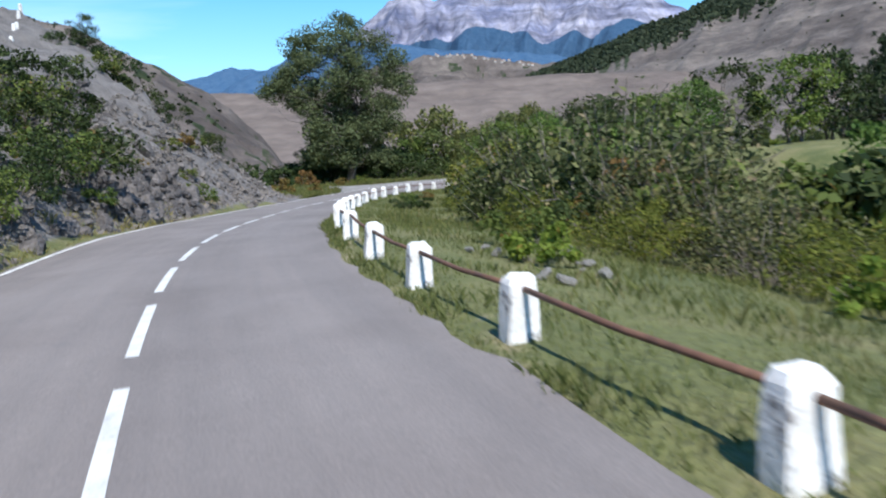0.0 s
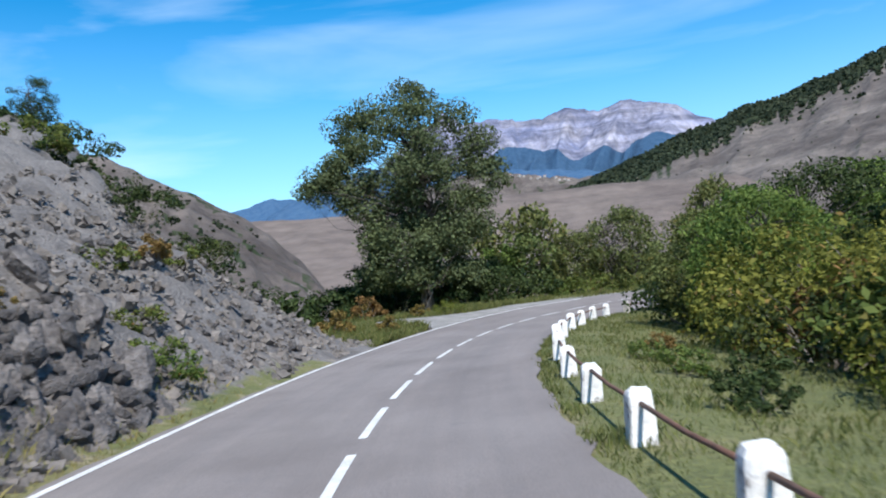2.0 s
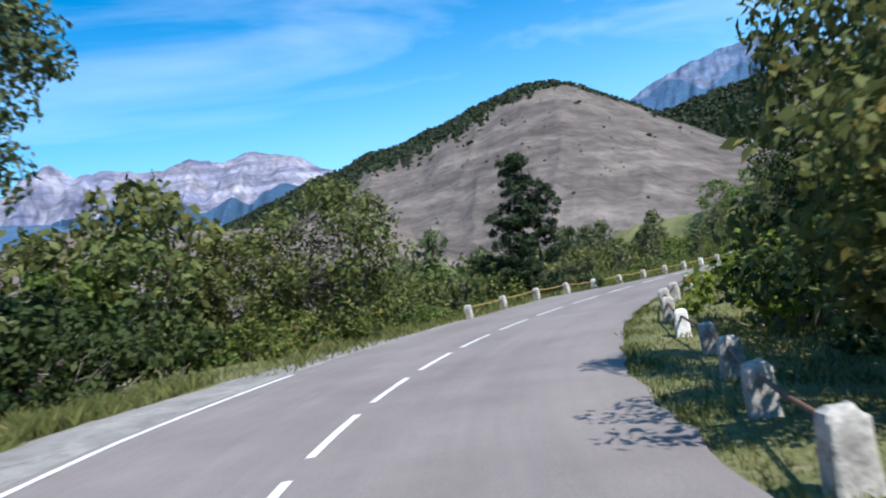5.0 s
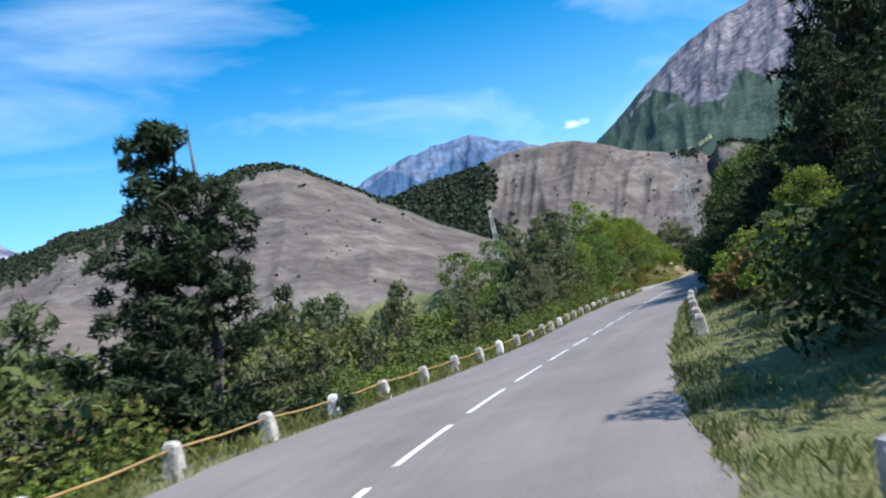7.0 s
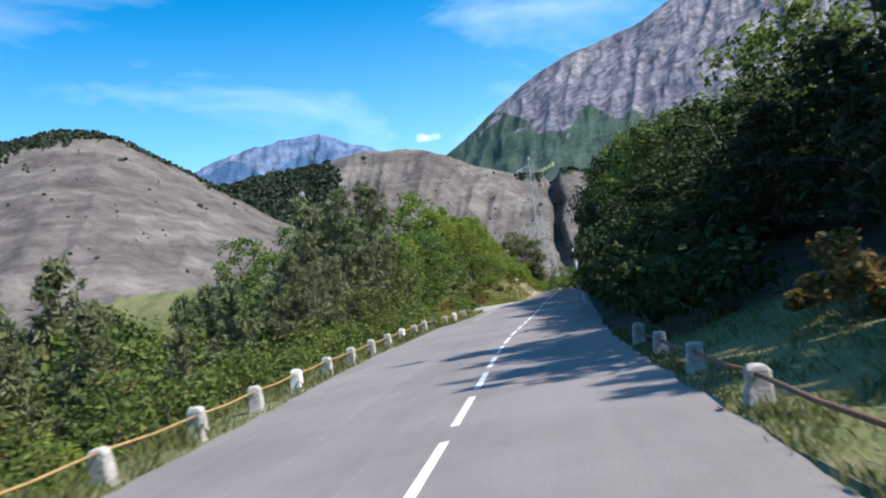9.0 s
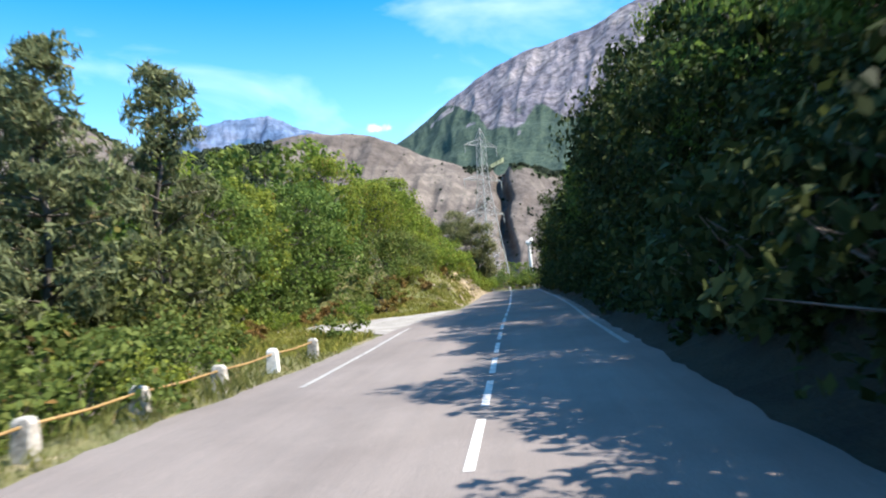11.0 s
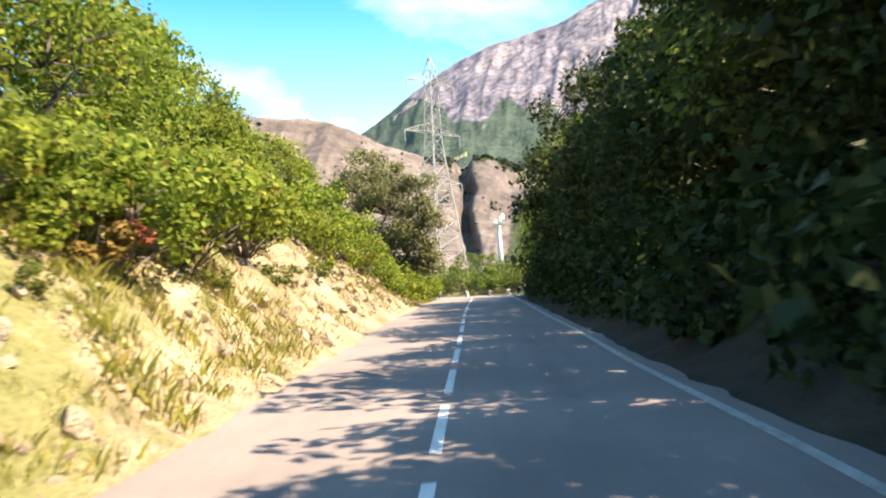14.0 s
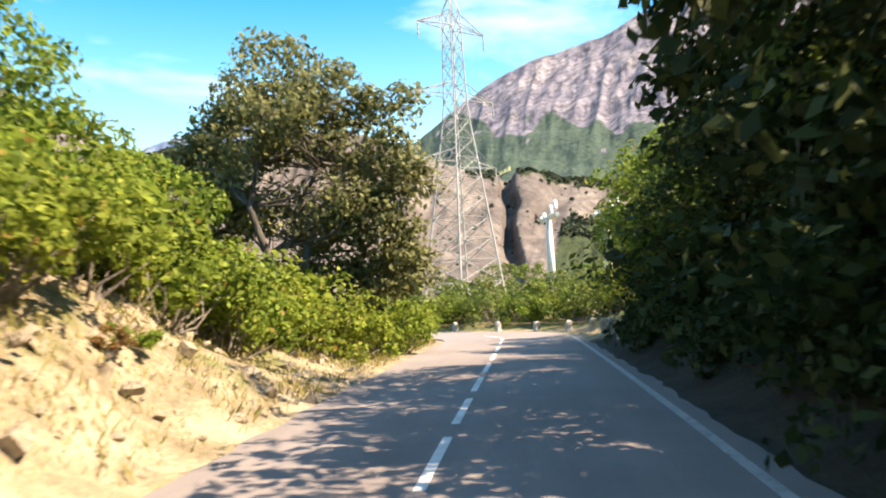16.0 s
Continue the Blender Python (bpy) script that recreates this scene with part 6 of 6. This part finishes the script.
for s, w, k, q in ((75.6, -12.4, willow, 0.85), (72.4, -13.6, willow, 0.8), (79.5, -10.8, willow, 0.72), (77.0, -7.9, bush, 0.8), (74.2, -9.6, bush, 1.0), (70.8, -10.6, bush_dark, 1.0), (79.6, -7.6, bush, 0.8), (82.0, -10.5, bush, 1.0)):
    grow(k, s, w, q, 1.0, row.uniform(0, 6.28))
for s in (146.6, 148.2, 149.8, 151.4, 153.0, 158.6, 160.4, 162.2, 128.5, 131.5, 134.5, 137.5):
    top = wood_scale(s, 5.9, 9.0) - 0.06
    wide = min(max(top, 0.5), 0.66)
    grow(hedge, s, 5.9, wide, top / wide, 1.7 * s)
# sunlit maples where the wood ends, and a bush turned orange on the bank
for s, w, k, q in ((224.0, 5.6, maple, 0.62), (227.5, 5.4, maple, 0.6), (230.5, 5.8, maple, 0.55), (185.4, -5.3, bush_red, 0.8), (183.0, -6.2, bush_bright, 0.9), (187.0, -6.3, bush_bright, 1.0), (189.0, -5.9, bush_bright, 0.8), (191.5, -6.2, bush_bright, 1.0), (194.5, -5.9, bush_bright, 0.9), (180.5, -6.4, bush, 0.8), (178.5, -22, oak, 0.7), (175.5, -27, oak, 0.8), (181.5, -27, oak, 0.8), (178.5, -32, oak, 0.8)):
    grow(k, s, w, q, 1.0, row.uniform(0, 6.28))
# dark scrub on the near end of the shale slope
for s, w, q in ((6.0, -6.4, 0.8), (8.5, -7.6, 0.95), (11.5, -8.4, 0.95), (15.0, -9.6, 1.0), (10.0, -10.2, 1.05), (19.0, -10.2, 0.85), (23.5, -10.6, 0.75), (5.5, -9.4, 1.0), (13.5, -11.4, 1.0), (17.5, -6.4, 0.6), (13.0, -4.7, 0.5), (9.8, -5.6, 0.6)):
    grow(bush_dark, s, w, q, 1.0, 2.3 * s)
# Shrub row on the right, added to shade the edge of the lane.
for k in range(9):
    grow(bush_dark, 125.5 + 2.1 * k, 5.0, 1.05 + 0.15 * (k % 2), 1.15, 1.9 * k)
for s, w, q in ((186.2, -5.0, 1.05), (188.0, -5.1, 1.15), (184.5, -5.3, 0.95), (190.0, -5.4, 1.2), (192.5, -5.2, 1.0)):
    grow(bush_bright, s, w, q, 1.0, 2.7 * s)
# trees that shade the verge and the first short guard stones
for s, w, k, q in ((82.4, 8.4, dense, 0.5), (86.0, 7.0, bush_dark, 1.1), (88.2, 6.6, bush_dark, 0.9), (84.0, 6.6, bush_dark, 1.0), (92.5, 8.9, dense, 0.45), (95.6, 4.9, bush_rust, 0.85), (97.2, 4.6, bush_rust, 0.7), (91.4, 5.7, bush_bright, 0.75), (89.9, 6.0, bush_bright, 0.8), (93.2, 5.6, bush_rust, 0.7), (116.5, 13.6, pine_dark, 1.45), (113.5, 13.8, pine_dark, 1.45), (115.0, 10.6, pine_dark, 1.0), (98.2, 5.6, bush_bright, 0.95), (100.4, 5.9, bush, 0.8), (96.8, 6.2, bush_bright, 0.95), (103.0, 5.9, bush, 0.6), (106.0, 6.0, bush, 0.65), (104.4, 6.2, bush_rust, 0.9), (101.8, 5.0, bush, 0.5), (100.5, -17, willow, 0.9), (104, -22, pine_pale, 0.9), (108, -18, willow, 0.95), (112, -24, willow, 0.9), (116, -19, pine_pale, 0.95), (120, -25, willow, 1.0), (97, -23, pine_pale, 0.85), (124, -20, willow, 0.9), (106, -27, willow, 0.95)):
    grow(k, s, w, q, 1.0, row.uniform(0, 6.28))
# olive bushes and dry thickets on the meadow's far side
for s, w, k, q in ((39.0, 9.6, bush_olive, 1.05), (35.0, 9.8, bush_olive, 1.1), (30.5, 10.4, bush_olive, 1.0), (33.0, 7.9, bush_dark, 0.8), (27.8, 8.2, bush_olive, 0.6), (36.6, 7.6, bush, 0.6), (41.6, 8.1, oak, 0.42), (24.5, 9.6, thicket, 0.8), (20.5, 9.2, thicket, 1.25), (22.0, 8.0, bush_dark, 0.7), (17.0, 9.4, bush_dark, 1.0), (15.0, 7.6, bush_olive, 0.42), (14.4, 9.6, thicket, 1.3), (12.0, 8.6, bush_bright, 0.6), (11.0, 8.0, bush_dark, 0.6), (12.8, 7.4, bush_olive, 0.3), (10.0, 9.2, thicket, 0.8), (8.6, 7.4, bush_olive, 0.34), (6.5, 8.6, thicket, 0.55), (4.5, 8.4, bush_olive, 0.36), (2.5, 7.2, bush_bright, 0.4), (47.5, 7.2, bush_dark, 1.1), (45.2, 7.6, willow, 0.5), (44.0, 9.4, thicket, 0.8), (31.0, 4.7, bush, 0.24), (29.4, 5.4, bush_dark, 0.3), (33.6, 4.5, bush, 0.2), (27.0, 4.6, bush_dark, 0.26), (36.0, 5.2, bush_rust, 0.3)):
    grow(k, s, w, q, 1.0, row.uniform(0, 6.28))
for s, w, q in ((218.5, -5.0, 1.1), (221.0, -4.4, 1.0), (223.0, -4.2, 1.1), (225.5, -3.6, 1.0), (227.5, -4.4, 1.2), (224.0, -6.0, 1.4), (220.0, -6.4, 1.5), (229.5, -3.8, 0.9)):
    grow_at(bush_bright, ahead(s, w), q)
# kinds that stand nowhere are taken out again
for proto in [q for pair in FAR.items() for q in pair]:
    if proto not in used:
        for child in list(proto.children):
            bpy.data.objects.remove(child)
        bpy.data.objects.remove(proto)

# upper road on the slope: its guard stones
for k in range(6):
    x, y = -21.9 - 1.25 * k, 45.4 + 3.05 * k
    p = Vector((x, y, float(ground_z(x, y)[0])))
    ob = tagged(new("guard_stone", white[k % 4]), "whitewashed guard stone of the upper road", "guard stone", "upper guard stones")
    ob.matrix_basis = Matrix.LocRotScale((p.x, p.y, p.z - 0.02), Euler((0, 0, 0.3 * k)), (0.85, 0.85, 0.9))


# ---------- pylon ----------
def bar(bm_v, bm_f, a, b, r):
    tube(bm_v, bm_f, [a, b], [r, r], 4)


def pylon(x, y, z, top, turn, size=1.0):
    """A lattice tower with three pairs of arms."""
    root = tagged(new("power_pylon"), "tall grey lattice power pylon with three arms", "pylon")
    root.matrix_basis = Matrix.LocRotScale((x, y, z), Euler((0, 0, turn)), None)
    height = top - z
    half = lambda h: float(np.interp(h / height, [0, 0.42, 0.62, 0.95, 1.0], [2.6, 1.35, 0.75, 0.55, 0.08])) * size
    levels = np.linspace(0, height, 17) ** 0.92 * height ** 0.08
    corner = lambda k, h: ((half(h) if k in (0, 3) else -half(h)), (half(h) if k in (0, 1) else -half(h)), h)
    for k in range(4):
        v, f = [], []
        tube(v, f, [corner(k, h) for h in levels], [0.11 * (1 - 0.6 * h / height) for h in levels], 4)
        part_mesh("leg", mesh_from("leg", v, f, M["steel"]), root)
    for k in range(16):
        for q in range(4):
            v, f = [], []
            bar(v, f, corner(q, levels[k]), corner((q + 1) % 4, levels[k + 1]), 0.035)
            bar(v, f, corner((q + 1) % 4, levels[k]), corner(q, levels[k + 1]), 0.035)
            bar(v, f, corner(q, levels[k + 1]), corner((q + 1) % 4, levels[k + 1]), 0.03)
            part_mesh("brace", mesh_from("brace", v, f, M["steel"]), root)
    for h, reach in ((height - 3.1 * size, 3.9 * size), (height - 9.4 * size, 4.6 * size), (height - 15.5 * size, 4.6 * size)):
        for side in (-1, 1):
            v, f = [], []
            w = half(h)
            for y_ in (-w, w):
                bar(v, f, (side * w, y_, h), (side * reach, 0, h - 0.1), 0.05)
                bar(v, f, (side * w, y_, h + 1.1), (side * reach, 0, h - 0.1), 0.045)
                for q in np.linspace(0.2, 0.8, 4):
                    bar(v, f, (side * (w + (reach - w) * q), y_ * (1 - q), h), (side * (w + (reach - w) * (q - 0.15)), y_ * (1.15 - q), h + 1.1 * (1.15 - q)), 0.025)
            arm = part_mesh("crossarm", mesh_from("crossarm", v, f, M["steel"]), root)
            v, f = [], []
            tube(v, f, [(side * (reach - 0.1), 0, h - 0.1 - 0.22 * q) for q in range(8)], [0.03, 0.09, 0.04, 0.09, 0.04, 0.09, 0.04, 0.03], 6)
            part_mesh("insulator", mesh_from("insulator", v, f, M["steel"]), arm, "hanging insulator string")
    return root


pylon(116.0, 147.5, float(ground_z(116.0, 147.5)[0]) - 0.3, 19.4, 0.5, 0.42)
pylon(192.0, 148.4, float(ground_z(192.0, 148.4)[0]) - 0.3, 31.9, 2.73)


def portal_mast(x, y, top, turn):
    """A pale portal mast: two poles and a crossbeam with insulators."""
    root = tagged(new("portal_mast"), "pale concrete portal mast with a crossbeam", "mast")
    z = float(ground_z(x, y)[0]) - 0.2
    root.matrix_basis = Matrix.LocRotScale((x, y, z), Euler((0, 0, turn)), None)
    h = top - z
    for side in (-0.55, 0.55):
        v, f = [], []
        tube(v, f, [(side * 1.8, 0, 0), (side * 0.6, 0, h)], [0.24, 0.16], 8)
        part_mesh("pole", mesh_from("pole", v, f, M["concrete"], True), root)
    v, f = [], []
    tube(v, f, [(-5.4, 0, h - 0.3), (0, 0, h), (4.6, 0, h + 0.35)], [0.17] * 3, 6)
    beam = part_mesh("crossbeam", mesh_from("crossbeam", v, f, M["concrete"]), root)
    for q in (-5.0, -2.4, 2.2, 4.3):
        v, f = [], []
        tube(v, f, [(q, 0, h + 0.1), (q + 0.5, 0, h + 0.6), (q + 1.0, 0, h + 0.15)], [0.1, 0.15, 0.1], 6)
        part_mesh("insulator", mesh_from("insulator", v, f, M["concrete"]), beam)
    return root


mast = portal_mast(182.7, 137.0, 9.7, 0.45)
portal_mast(187.6, 134.2, 10.2, 0.45)
